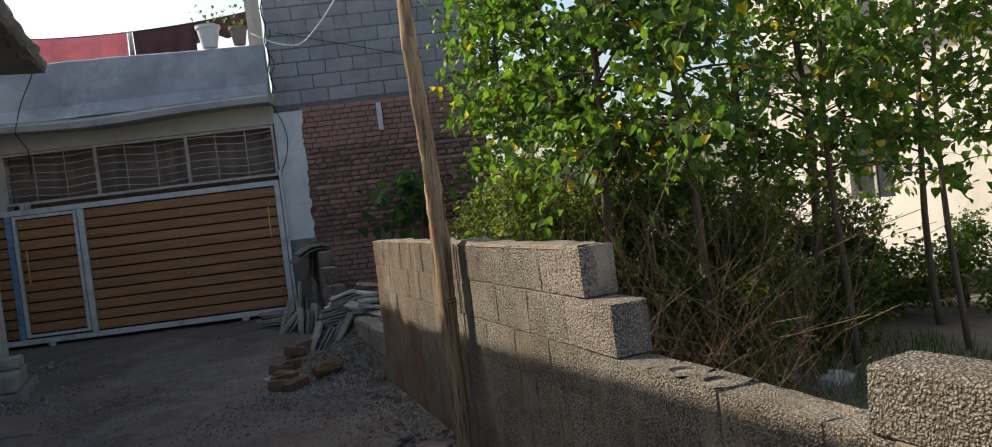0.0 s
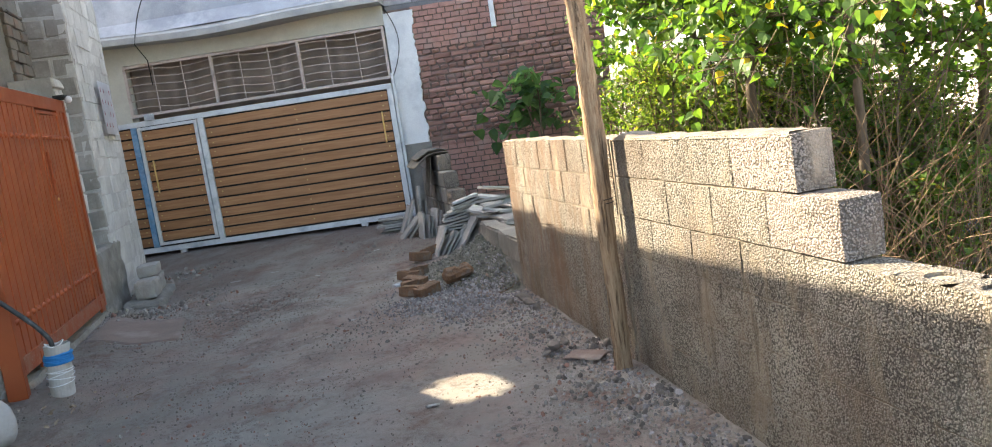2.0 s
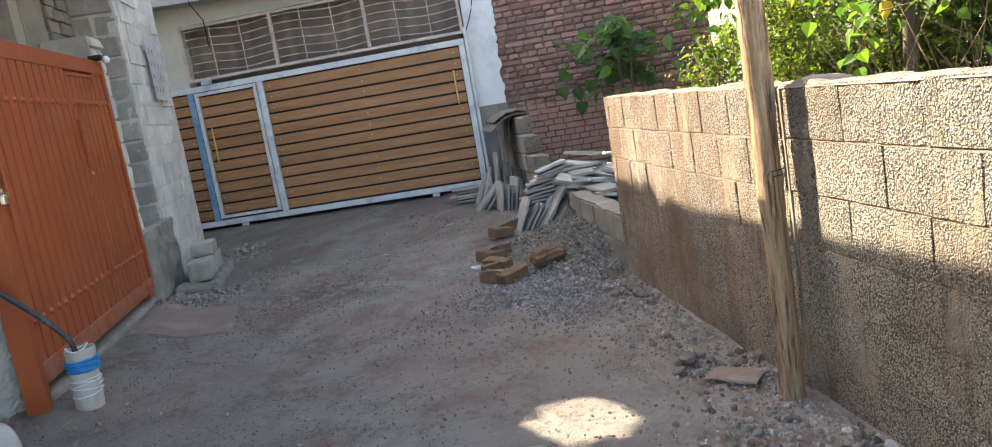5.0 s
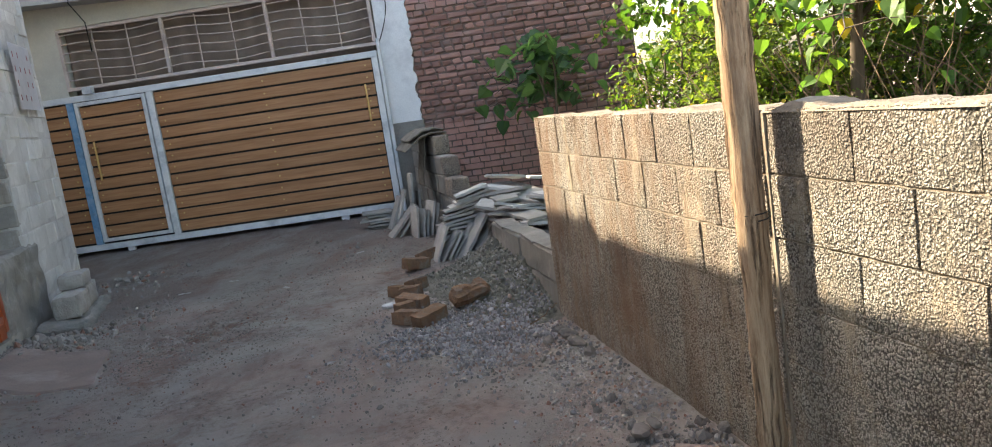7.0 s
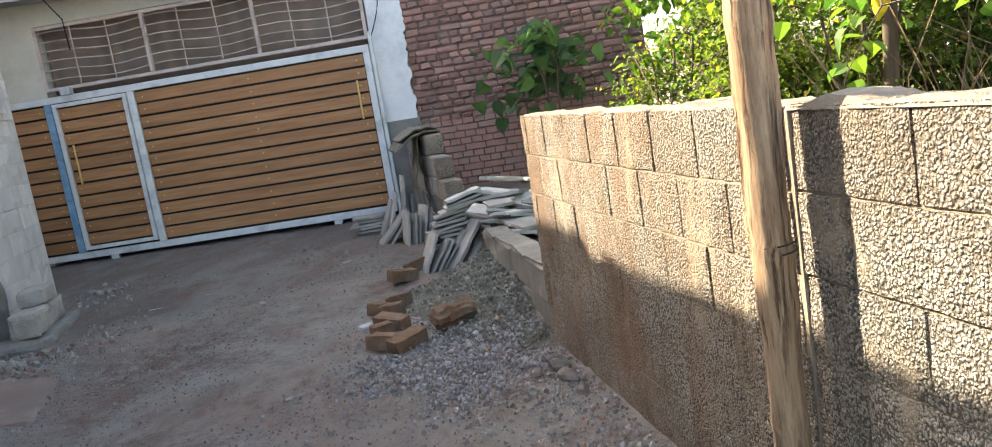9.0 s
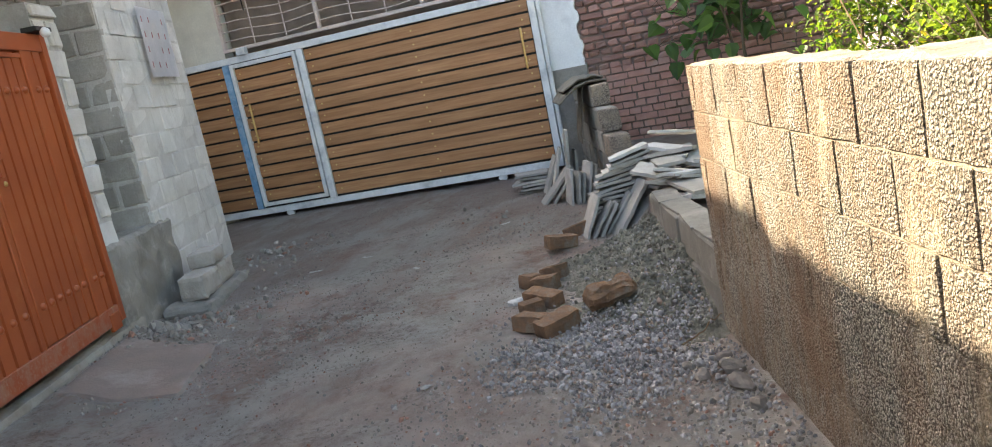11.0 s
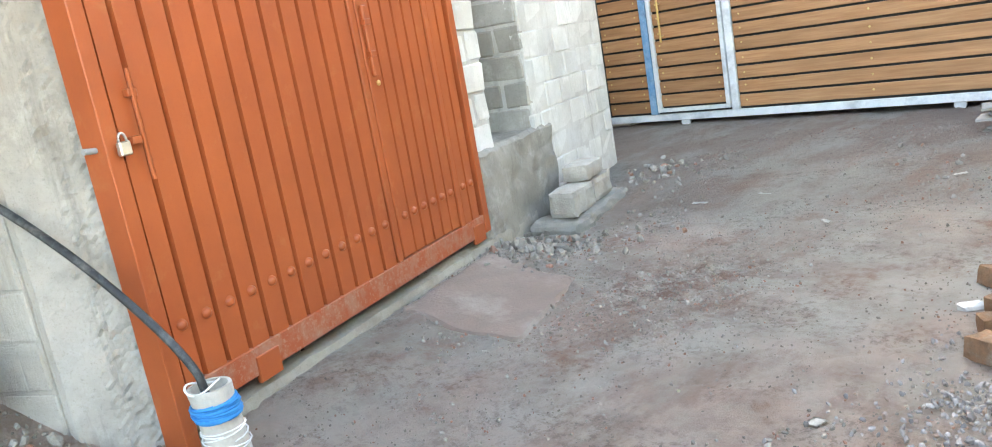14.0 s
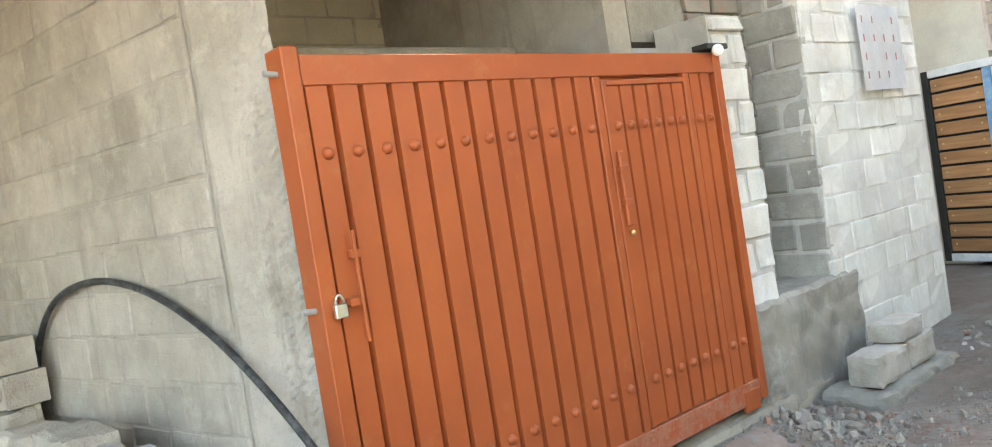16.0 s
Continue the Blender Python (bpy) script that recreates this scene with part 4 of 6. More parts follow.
# ---------------------------------------------------------------- pole against the wall
def build_pole():
    rnd = random.Random(8)
    pts, rad = [], []
    for i in range(84):
        z = -0.05 + i * 0.04
        bend = 0.014 * max(0.0, min(1.0, (z - 0.62) / 0.25)) - 0.028 * max(0.0, z - 1.2)
        pts.append((-0.262 + bend + 0.006 * math.sin(z * 5), 4.945 + 0.004 * math.sin(z * 7), z))
        rad.append((0.047 if z < 0.75 else 0.053 - 0.006 * (z - 0.75)) + rnd.uniform(-0.003, 0.003))
    bm = bmesh.new()
    rings = add_tube(bm, pts, rad, 14)
    for i, ring in enumerate(rings):
        for k, v in enumerate(ring):
            s = 1.0 + 0.22 * noise.noise((k * 0.9, i * 0.09, 2.2)) + 0.10 * noise.noise((k * 2.1, i * 0.4, 6)) - (0.22 if k in (2, 3, 9) else 0.0)
            c = Vector(pts[i])
            v.co = c + (v.co - c) * s
    bmesh.ops.recalc_face_normals(bm, faces=bm.faces)
    p = part("wooden_pole", bm, M_POST, smooth=True)
    tagged(p, "weathered split log standing against the block wall", "pole")
    wire = part("binding_wire", tube([(-0.250 + 0.053 * math.cos(a * 0.5), 4.945 + 0.053 * math.sin(a * 0.5), 0.86 + a * 0.0016) for a in range(26)], 0.0022, 5), M_DARK, p)
    return p


build_pole()


# ---------------------------------------------------------------- stub of wall, sack, stone slabs
def build_stub():
    s = empty("wall_stub", LANE, "stepped stub of cement-smeared blocks by the house", "wall", kind="structure")
    for z, end in ((0.44, -3.05), (0.64, -3.42), (0.84, -3.80)):
        x = -5.5
        while x < end - 0.05:
            w = min(0.4, end - x)
            ob = new("block", block(round(w - 0.01, 2), 0.17, 0.195, M_CEMENT if x < end - 0.45 else M_BLOCK_END, 0.012, 0.007))
            ob.parent = s
            ob.matrix_basis = pose(x, random.uniform(-0.012, 0.008), z, 0, 0, random.uniform(-1.5, 1.5))
            x += 0.4


build_stub()


def build_sack():
    """A folded jute sack thrown over the top of the stub: it overhangs the lane and one end hangs down."""
    m = mottled("jute", (0.25, 0.225, 0.185), (0.15, 0.135, 0.11), 14, 160, 0.9, 0.006, 0.98, dirt=(0.11, 0.10, 0.085))
    s = empty("jute_sack", LANE, "dirty grey-brown jute sack draped over the wall stub", "sack")

    def sheet(name, u0, u1, path, thick, seed, folds):
        """Cloth along a path of (v, z), with folds across it."""
        bm = bmesh.new()
        rows = []
        n = 34
        for k in range(len(path) * 5 - 4):
            f = k / 5
            i = min(int(f), len(path) - 2)
            v = path[i][0] + (path[i + 1][0] - path[i][0]) * (f - i)
            z = path[i][1] + (path[i + 1][1] - path[i][1]) * (f - i)
            g = k / (len(path) * 5 - 5)
            row = []
            for j in range(n + 1):
                a = j / n
                u = u0 + (u1 - u0) * a + 0.03 * noise.noise((g * 4, a * 2, seed))
                w = folds * math.sin(a * 26 + 2.5 * noise.noise((a * 3, g * 3, seed))) + 0.5 * folds * noise.noise((a * 12, g * 9, seed + 2))
                row.append(bm.verts.new((u, v - 0.6 * w * g, z + w * (1 - 0.4 * g) + 0.012 * noise.noise((a * 5, g * 6, seed + 5)))))
            rows.append(row)
        for p, q in zip(rows, rows[1:]):
            for j in range(n):
                bm.faces.new((p[j], p[j + 1], q[j + 1], q[j]))
        bmesh.ops.recalc_face_normals(bm, faces=bm.faces)
        bmesh.ops.solidify(bm, geom=bm.faces[:], thickness=thick)
        part(name, bm, m, s, smooth=True)

    sheet("folded_top", -4.70, -3.86, ((0.17, 1.055), (0.08, 1.075), (-0.02, 1.075), (-0.12, 1.045), (-0.22, 0.985), (-0.29, 0.92)), 0.012, 1.0, 0.010)
    sheet("upper_fold", -4.62, -3.92, ((0.15, 1.09), (0.05, 1.115), (-0.05, 1.11), (-0.15, 1.075), (-0.23, 1.02)), 0.014, 4.0, 0.012)
    sheet("hanging_end", -4.42, -4.02, ((-0.03, 1.05), (-0.06, 0.98), (-0.07, 0.86), (-0.10, 0.74), (-0.12, 0.62), (-0.13, 0.52)), 0.008, 7.0, 0.008)


build_sack()


def slab_mesh(l, w, t, seed, mat):
    bm = rough_box(-l / 2, l / 2, -w / 2, w / 2, 0, t, 0.06, 0.007, 14.0, seed * 3.3)
    return finish(bm, "stone_slab", mat)


SLABS = [slab_mesh(l, w, t, i, M_SLATE) for i, (l, w, t) in enumerate(((0.33, 0.24, 0.030), (0.30, 0.27, 0.028), (0.28, 0.24, 0.033), (0.36, 0.22, 0.028)))]
LONG = [slab_mesh(l, w, t, i + 20, M_SLATE) for i, (l, w, t) in enumerate(((0.45, 0.20, 0.034), (0.41, 0.19, 0.030), (0.38, 0.21, 0.036)))]
CAPS = [slab_mesh(l, w, t, i + 31, M_LOW) for i, (l, w, t) in enumerate(((0.37, 0.155, 0.024), (0.34, 0.165, 0.030)))]
PALE = [slab_mesh(l, w, t, i + 9, M_PALE_SLATE) for i, (l, w, t) in enumerate(((0.30, 0.26, 0.032), (0.42, 0.30, 0.034), (0.36, 0.19, 0.03)))]


def slab(mesh, u, v, z, rx, ry, rz):
    ob = new("stone_slab", mesh)
    ob.matrix_basis = LANE @ pose(u, v, z, rx, ry, rz)
    tagged(ob, "pale grey sawn stone slab in the heap" if mesh in PALE else "grey sawn stone slab with dusty edges in the heap", "stone slab", "heap of stone slabs")


def build_slabs():
    rnd = random.Random(21)

    def on_edge(u, v, z, lean, turn, mesh, label="grey sawn stone slab leaning on edge"):
        """A slab standing on its short end at (u, v, z); lean from the vertical towards the wall, turn about the vertical."""
        l = max(c.co.x for c in mesh.vertices) * 2
        a, t = radians(lean), radians(turn)
        out = Vector((math.sin(t), math.cos(t), 0))
        xx = out * math.sin(a) + Vector((0, 0, math.cos(a)))
        zz = -out * math.cos(a) + Vector((0, 0, math.sin(a)))
        m = Matrix((xx, zz.cross(xx), zz)).transposed().to_4x4()
        m.translation = Vector((u, v, z)) + xx * l / 2
        ob = new("stone_slab", mesh)
        ob.matrix_basis = LANE @ m
        tagged(ob, label, "stone slab", "heap of stone slabs")

    # lying stack beside the low wall, creeping towards it as it rises
    z = 0.03
    for k in range(17):
        pale = k in (11, 14, 16)
        mesh = rnd.choice((PALE[0], PALE[2])) if pale else rnd.choice(SLABS)
        f = max(0.0, (z - 0.30) / 0.30)
        slab(mesh, -2.44 + rnd.uniform(-0.03, 0.03), -0.12 + 0.20 * f + rnd.uniform(-0.035, 0.035), z, rnd.uniform(-3, 3) - 3, rnd.uniform(-4, 3) - 13 * f ** 0.3, 90 + rnd.uniform(-16, 16))
        z += 0.033
    # slabs leaning against that stack: a near row and a row beside it
    for k, (v, lean) in enumerate(((-0.17, 40), (-0.10, 43), (-0.02, 46), (0.05, 44))):
        on_edge(-2.20 + rnd.uniform(-0.02, 0.02) + 0.02 * k, v, 0.02, lean + rnd.uniform(-3, 3), rnd.uniform(-7, 7) - 6, LONG[k % 3])
    for k, (v, lean) in enumerate(((-0.38, 28), (-0.325, 33), (-0.27, 31), (-0.215, 38))):
        on_edge(-2.34 + rnd.uniform(-0.02, 0.02), v, 0.02, lean + rnd.uniform(-3, 3), rnd.uniform(-8, 8), SLABS[k % 4])
    # strewn behind the low wall
    for k in range(48):
        u, v = rnd.uniform(-2.9, -1.40), rnd.uniform(0.22, 0.95)
        h = 0.31 + 0.16 * max(0.0, 1 - abs(u + 2.25) / 0.9) * max(0.0, 1 - abs(v - 0.4) / 0.7) + 0.016 * (k % 5)
        slab(rnd.choice(PALE) if k % 6 == 0 else rnd.choice(SLABS + LONG), u, v, h, rnd.uniform(-12, 8), rnd.uniform(-12, 12), rnd.uniform(0, 180))
    for mesh, u, v, z, rx, ry, r in (
            (PALE[1], -2.36, 0.36, 0.52, -4, 14, 64), (PALE[2], -2.72, 0.44, 0.60, -6, 12, 100), (PALE[2], -2.55, 0.78, 0.55, -4, 8, 85), (PALE[0], -1.90, 0.62, 0.46, -6, 10, 30),
            (LONG[0], -1.98, 0.20, 0.42, 8, 16, 60), (LONG[1], -1.86, 0.30, 0.43, -10, 12, 75), (LONG[2], -2.05, 0.46, 0.47, 16, 12, 45), (PALE[2], -1.72, 0.28, 0.44, -4, 8, 120), (LONG[1], -1.78, 0.52, 0.45, 6, 16, 140),
            (LONG[0], -1.50, 0.27, 0.40, 3, 4, 10)):
        slab(mesh, u, v, z, rx, ry, r)
    # broken pieces on top of the low wall
    for u, r in ((-1.44, -4), (-1.05, 3), (-0.66, -3), (-0.26, 4)):
        slab(CAPS[int(-u * 10) % 2], u, 0.082, 0.374, rnd.uniform(-2, 2), rnd.uniform(-2, 2), r)
    # by the house: a row on edge, one fallen against it, a tall pair behind, a low stack
    for k in range(5):
        on_edge(-3.50 - 0.01 * k, -0.36 + 0.046 * k, 0.07, 6 + 2 * k + rnd.uniform(-1, 1), -10 + rnd.uniform(-5, 5), SLABS[k % 4])
    on_edge(-3.74, -0.60, 0.06, 46, -6, LONG[0])
    on_edge(-3.72, -0.50, 0.06, 40, 4, SLABS[0])
    for u, v, lean, mesh in ((-3.92, -0.30, 3, LONG[0]), (-3.94, -0.24, 5, LONG[1]), (-4.10, -0.46, 18, LONG[0]), (-4.20, -0.52, 24, LONG[2])):
        on_edge(u, v, 0.10, lean, rnd.uniform(-6, 6), mesh)
    on_edge(-3.93, -0.28, 0.42, 4, 0, SLABS[2])
    for k in range(7):
        slab(rnd.choice(SLABS), -4.45 + rnd.uniform(-0.03, 0.03), -0.62 + rnd.uniform(-0.03, 0.03), 0.07 + 0.034 * k, rnd.uniform(-2, 2), rnd.uniform(-3, 3), 80 + rnd.uniform(-9, 9))


build_slabs()


# ---------------------------------------------------------------- loose bricks, gravel, sand, rubble
def build_bricks():
    rnd = random.Random(5)
    meshes = []
    for i in range(6):
        l = (0.225, 0.225, 0.16, 0.13, 0.20, 0.29)[i]
        bm = rough_box(-l / 2, l / 2, -0.057, 0.057, 0, 0.092 if i < 5 else 0.105, 0.028, 0.006 if i < 5 else 0.024, 15.0, i * 2.7)
        for v in bm.verts:
            v.co += Vector((rnd.uniform(-1, 1), rnd.uniform(-1, 1), rnd.uniform(-1, 1))) * 0.002
        meshes.append(finish(bm, "brick", M_LOOSE_BRICK))
    rows = BRICK_ROWS
    for x, y, dz, rz, k in rows:
        ob = new("loose_brick", meshes[k])
        ob.matrix_basis = pose(x, y, rise(x, y) + dz, rnd.uniform(-14, 10), rnd.uniform(-11, 11), rz + rnd.uniform(-14, 14))
        tagged(ob, "chipped yellow-brown clay brick lying by the gravel", "brick", "loose bricks in the lane")


BRICK_ROWS = (
    (-2.31, 9.03, 0.01, 40, 0), (-2.24, 9.34, 0.0, 25, 1), (-2.27, 8.19, 0.0, 75, 3), (-2.15, 8.33, 0.0, 65, 2),
    (-2.15, 8.12, 0.0, -10, 2), (-2.08, 7.84, 0.0, -22, 1), (-2.09, 7.66, 0.0, 35, 3), (-2.02, 7.43, 0.0, -35, 4), (-1.87, 7.40, 0.0, 45, 0),
    (-1.63, 7.60, 0.07, 25, 5))
build_bricks()


def pebbles(name, label, spots, sizes, seed, material, category="gravel"):
    """Many small angular stones strewn on the ground as one mesh."""
    rnd = random.Random(seed)
    ico = bmesh.new()
    bmesh.ops.create_icosphere(ico, subdivisions=1, radius=1.0)
    base = np.array([v.co[:] for v in ico.verts])
    tri = np.array([[v.index for v in f.verts] for f in ico.faces])
    ico.free()
    vs, fs, n = [], [], 0
    for x, y, z in spots:
        s = rnd.uniform(*sizes)
        if rnd.random() < 0.06:
            s *= 1.7
        m = np.array(Euler((rnd.uniform(0, 6), rnd.uniform(0, 6), rnd.uniform(0, 6))).to_matrix())
        jit = 1 + np.array([[rnd.uniform(-0.28, 0.28)] for _ in range(len(base))])
        p = (base * jit * np.array((1.0, rnd.uniform(0.6, 0.9), rnd.uniform(0.45, 0.75)))) @ m.T * s + np.array((x, y, z + s * 0.25))
        vs.append(p)
        fs.append(tri + n)
        n += len(base)
    me = bpy.data.meshes.new(name)
    me.from_pydata(np.concatenate(vs).tolist(), [], np.concatenate(fs).tolist())
    me.materials.append(material)
    ob = new(name, me)
    return tagged(ob, label, category, kind="stuff")


def stone_material(name, a, b, c):
    n = Nodes(name, 0.9)
    r = n.island()
    v = n.coord(world_space=True)
    col = n.mix(n.ramp(r, 0.1, 0.85), a, b)
    col = n.mix(n.ramp(r, 0.88, 0.9), col, c)
    col = n.mix(n.ramp(n.noise(v, 140, 3), 0.4, 0.75, (0, 0, 0), (0.4, 0.4, 0.4)), col, tuple(x * 0.6 for x in a))
    n.color(col).bump(n.noise(v, 120, 3), 0.4, 0.004)
    return n.mat


M_GRAVEL = stone_material("crushed_stone", (0.155, 0.145, 0.142), (0.38, 0.36, 0.352), (0.26, 0.19, 0.15))
M_RUBBLE = stone_material("rubble_stone", (0.17, 0.15, 0.13), (0.34, 0.315, 0.28), (0.28, 0.15, 0.11))


M_DRY_LEAF = mottled("dry_leaf", (0.34, 0.27, 0.19), (0.26, 0.2, 0.14), 20, 90, 0.2, 0.002, 0.9)


def leaves(spots, sizes, seed, droop=0.5, heart=True):
    """Single leaves, folded along the midrib, at the given places."""
    rnd = random.Random(seed)
    out = ((0, 0), (0.42, 0.10), (0.50, 0.42), (0.30, 0.78), (0, 1.12)) if heart else ((0, 0), (0.16, 0.15), (0.22, 0.45), (0.14, 0.8), (0, 1.1))
    vs, fs = [], []
    for p in spots:
        s = rnd.uniform(*sizes)
        yaw, pit = rnd.uniform(0, math.tau), -droop + rnd.gauss(0, 0.45)
        m = Matrix.Rotation(yaw, 3, "Z") @ Matrix.Rotation(pit, 3, "X") @ Matrix.Rotation(rnd.gauss(0, 0.5), 3, "Y")
        n = len(vs)
        curl = rnd.uniform(0.05, 0.3)
        for x, y in out:
            vs.append(p + m @ Vector((x, y, abs(x) * 0.35 - curl * y * y)) * s)
        for x, y in out[1:-1]:
            vs.append(p + m @ Vector((-x, y, abs(x) * 0.35 - curl * y * y)) * s)
        mid = len(vs)
        vs.append(p + m @ Vector((0, 0.5, -curl * 0.25)) * s)
        r = [n, n + 1, n + 2, n + 3, n + 4, n + 7, n + 6, n + 5]
        for a, b in zip(r, r[1:] + r[:1]):
            fs.append((mid, a, b))
    me = bpy.data.meshes.new("leaves")
    me.from_pydata([tuple(v) for v in vs], [], fs)
    return me


M_PAVER = mottled("reddish_stone", (0.225, 0.165, 0.138), (0.18, 0.14, 0.12), 12, 90, 0.9, 0.008, 0.95, dirt=(0.30, 0.26, 0.225))
M_DUSTY_STONE = mottled("dark_stone", (0.20, 0.175, 0.152), (0.125, 0.11, 0.097), 20, 120, 0.8, 0.006, 0.95)


def lane_u(x, y):
    d = Vector((x + 1.02, y - 7.25))
    return d.dot(Vector((0.351, -0.936))), d.dot(Vector((0.936, 0.351)))


def sand_h(x, y):
    """Height of the sand heap above the lane: banked on the low wall, lumpy."""
    u, v = lane_u(x, y)
    body = smooth(-2.15, -1.45, u) * smooth(0.35, -0.9, u) * math.exp(-(v / 0.46) ** 2)
    lump = 0.045 * noise.noise((x * 5, y * 5, 0)) + 0.050 * noise.noise((x * 12, y * 12, 4)) + 0.034 * noise.noise((x * 27, y * 27, 9))
    return 0.25 * body - 0.035 + lump * (0.35 + body)


def scatter():
    rnd = random.Random(12)
    spots = []
    while len(spots) < 5200:
        x, y = rnd.gauss(-1.45, 0.30), rnd.gauss(7.12, 0.33)
        u, v = lane_u(x, y)
        if v < -0.03 and noise.noise((x * 3.2, y * 3.2, 5)) > rnd.uniform(-0.5, 0.25):
            spots.append((x, y, rise(x, y) + max(relief(x, y), sand_h(x, y)) + (0.012 if rnd.random() < 0.3 else 0)))
    for _ in range(1500):
        u, v = rnd.uniform(-0.4, 4.5), -abs(rnd.gauss(0, 0.22)) - 0.03
        p = LANE @ Vector((u, v, 0))
        spots.append((p.x, p.y, rise(p.x, p.y) + relief(p.x, p.y)))
    pebbles("gravel", "heap of grey crushed stone beside the block wall", spots, (0.006, 0.0135), 3, M_GRAVEL)
    spots = []
    for _ in range(34000):
        x, y = rnd.uniform(-5.2, 0.6), rnd.uniform(2.2, 11.4)
        u, v = lane_u(x, y)
        if v < -0.05 and noise.noise((x * 1.3, y * 1.3, 8)) + 0.4 * noise.noise((x * 5, y * 5, 3)) > rnd.uniform(-0.35, 0.25):
            spots.append((x, y, rise(x, y) + relief(x, y)))
    pebbles("grit", "scattered pebbles and grit on the lane", spots, (0.0022, 0.0075), 4, M_RUBBLE)
    spots = []
    for cx, cy, s, k in ((-4.80, 7.85, 0.20, 130), (-4.6, 8.6, 0.25, 50), (-5.3, 9.9, 0.3, 60), (-0.85, 6.15, 0.14, 14), (-3.5, 10.4, 0.35, 40), (-0.42, 4.75, 0.16, 30), (-4.55, 4.75, 0.3, 40)):
        for _ in range(k):
            x, y = rnd.gauss(cx, s), rnd.gauss(cy, s)
            if lane_u(x, y)[1] < -0.06:
                spots.append((x, y, rise(x, y) + relief(x, y)))
    chips = []
    for cx, cy, s, k in ((-4.80, 7.85, 0.24, 420), (-3.6, 7.65, 0.28, 500), (-4.1, 6.9, 0.22, 260), (-2.9, 9.6, 0.3, 260), (-0.75, 5.75, 0.22, 420), (-0.30, 4.3, 0.30, 700), (-1.2, 6.5, 0.22, 500), (-2.3, 6.2, 0.3, 200), (-4.5, 4.7, 0.3, 500), (-2.6, 4.6, 0.4, 300)):
        for _ in range(k):
            x, y = rnd.gauss(cx, s), rnd.gauss(cy, s * 1.2)
            if lane_u(x, y)[1] < -0.05:
                chips.append((x, y, rise(x, y) + relief(x, y)))
    pebbles("stone_chips", "small stone chips and crumbs strewn in patches on the lane", chips, (0.004, 0.012), 26, M_RUBBLE, "stone chips")
    pebbles("rubble", "broken mortar and stone rubble on the ground", spots, (0.008, 0.022), 6, M_RUBBLE, "rubble")
    spots = []
    for cx, cy, s, k in ((-4.85, 7.85, 0.16, 60), (-5.0, 8.2, 0.15, 22), (-5.45, 9.95, 0.16, 26), (-4.6, 8.25, 0.2, 16), (-4.5, 4.7, 0.2, 18)):
        for _ in range(k):
            x, y = rnd.gauss(cx, s), rnd.gauss(cy, s)
            spots.append((x, y, rise(x, y) + relief(x, y)))
    pebbles("broken_mortar", "larger lumps of broken mortar along the wall foot", spots, (0.02, 0.045), 16, M_RUBBLE, "rubble")
    for i, (x, y, s) in enumerate(((-0.98, 6.80, 0.045), (-1.08, 6.73, 0.036), (-0.92, 6.62, 0.05), (-1.02, 6.90, 0.03), (-0.85, 6.45, 0.036), (-1.15, 6.82, 0.025), (-0.66, 5.42, 0.04), (-0.60, 5.50, 0.028), (-0.70, 5.30, 0.026), (-0.34, 5.42, 0.035), (-0.30, 4.72, 0.03), (-0.42, 4.62, 0.022))):
        bm = bmesh.new()
        bmesh.ops.create_icosphere(bm, subdivisions=2, radius=s)
        for v in bm.verts:
            v.co = Vector((v.co.x * 1.2, v.co.y * 0.9, v.co.z * 0.75)) * (1 + 0.7 * noise.noise(v.co * (0.8 / s) + Vector((i * 4.1, 0, 0))))
        tagged(part("rough_stone", bm, M_DUSTY_STONE, at=pose(x, y, rise(x, y) + s * 0.35, 0, 0, i * 70)), "dark rough stone at the foot of the block wall", "stone", "stones by the wall")
    bm = rough_box(-0.13, 0.13, -0.075, 0.075, 0, 0.022, 0.025, 0.010, 11.0, 4.0)
    tagged(part("flat_stone", bm, M_PAVER, at=pose(-0.46, 5.18, 0.006, 2, -2, -30)), "flat reddish stone lying at the foot of the wall", "stone")
    crumbs = []
    while len(crumbs) < 3000:
        u, v = rnd.uniform(-2.1, 0.1), -abs(rnd.gauss(0.05, 0.3))
        p = LANE @ Vector((u, v, 0))
        h = sand_h(p.x, p.y)
        if h > 0.02 and v < -0.03:
            crumbs.append((p.x, p.y, rise(p.x, p.y) + h))
    pebbles("sand_crumbs", "damp lumps and crumbs of sand on the heap", crumbs, (0.004, 0.015), 36, stone_material("sand_lumps", (0.12, 0.112, 0.092), (0.25, 0.235, 0.195), (0.30, 0.285, 0.245)), "sand heap")
    clods = []
    for _ in range(900):
        u, v = rnd.uniform(1.4, 5.2), -abs(rnd.gauss(0, 0.17)) - 0.03
        p = LANE @ Vector((u, v, 0))
        if noise.noise((u * 2.2, v * 3, 6)) > -0.15:
            clods.append((p.x, p.y, rise(p.x, p.y) + relief(p.x, p.y)))
    pebbles("soil_clods", "dark broken soil and stones along the foot of the block wall", clods, (0.006, 0.024), 37, stone_material("dark_clods", (0.085, 0.075, 0.066), (0.20, 0.18, 0.16), (0.33, 0.30, 0.27)), "rubble")
    # fallen dry leaves by the pipe stub
    spots = [Vector((rnd.gauss(-3.55, 0.16), rnd.gauss(5.25, 0.18), 0.02)) for _ in range(26)]
    dry = leaves(spots, (0.03, 0.06), 8, 0.1, False)
    tagged(part("dry_leaves", dry, M_DRY_LEAF), "curled dry leaves on the ground", "dry leaves", kind="stuff")
    bm = bmesh.new()
    rows = []
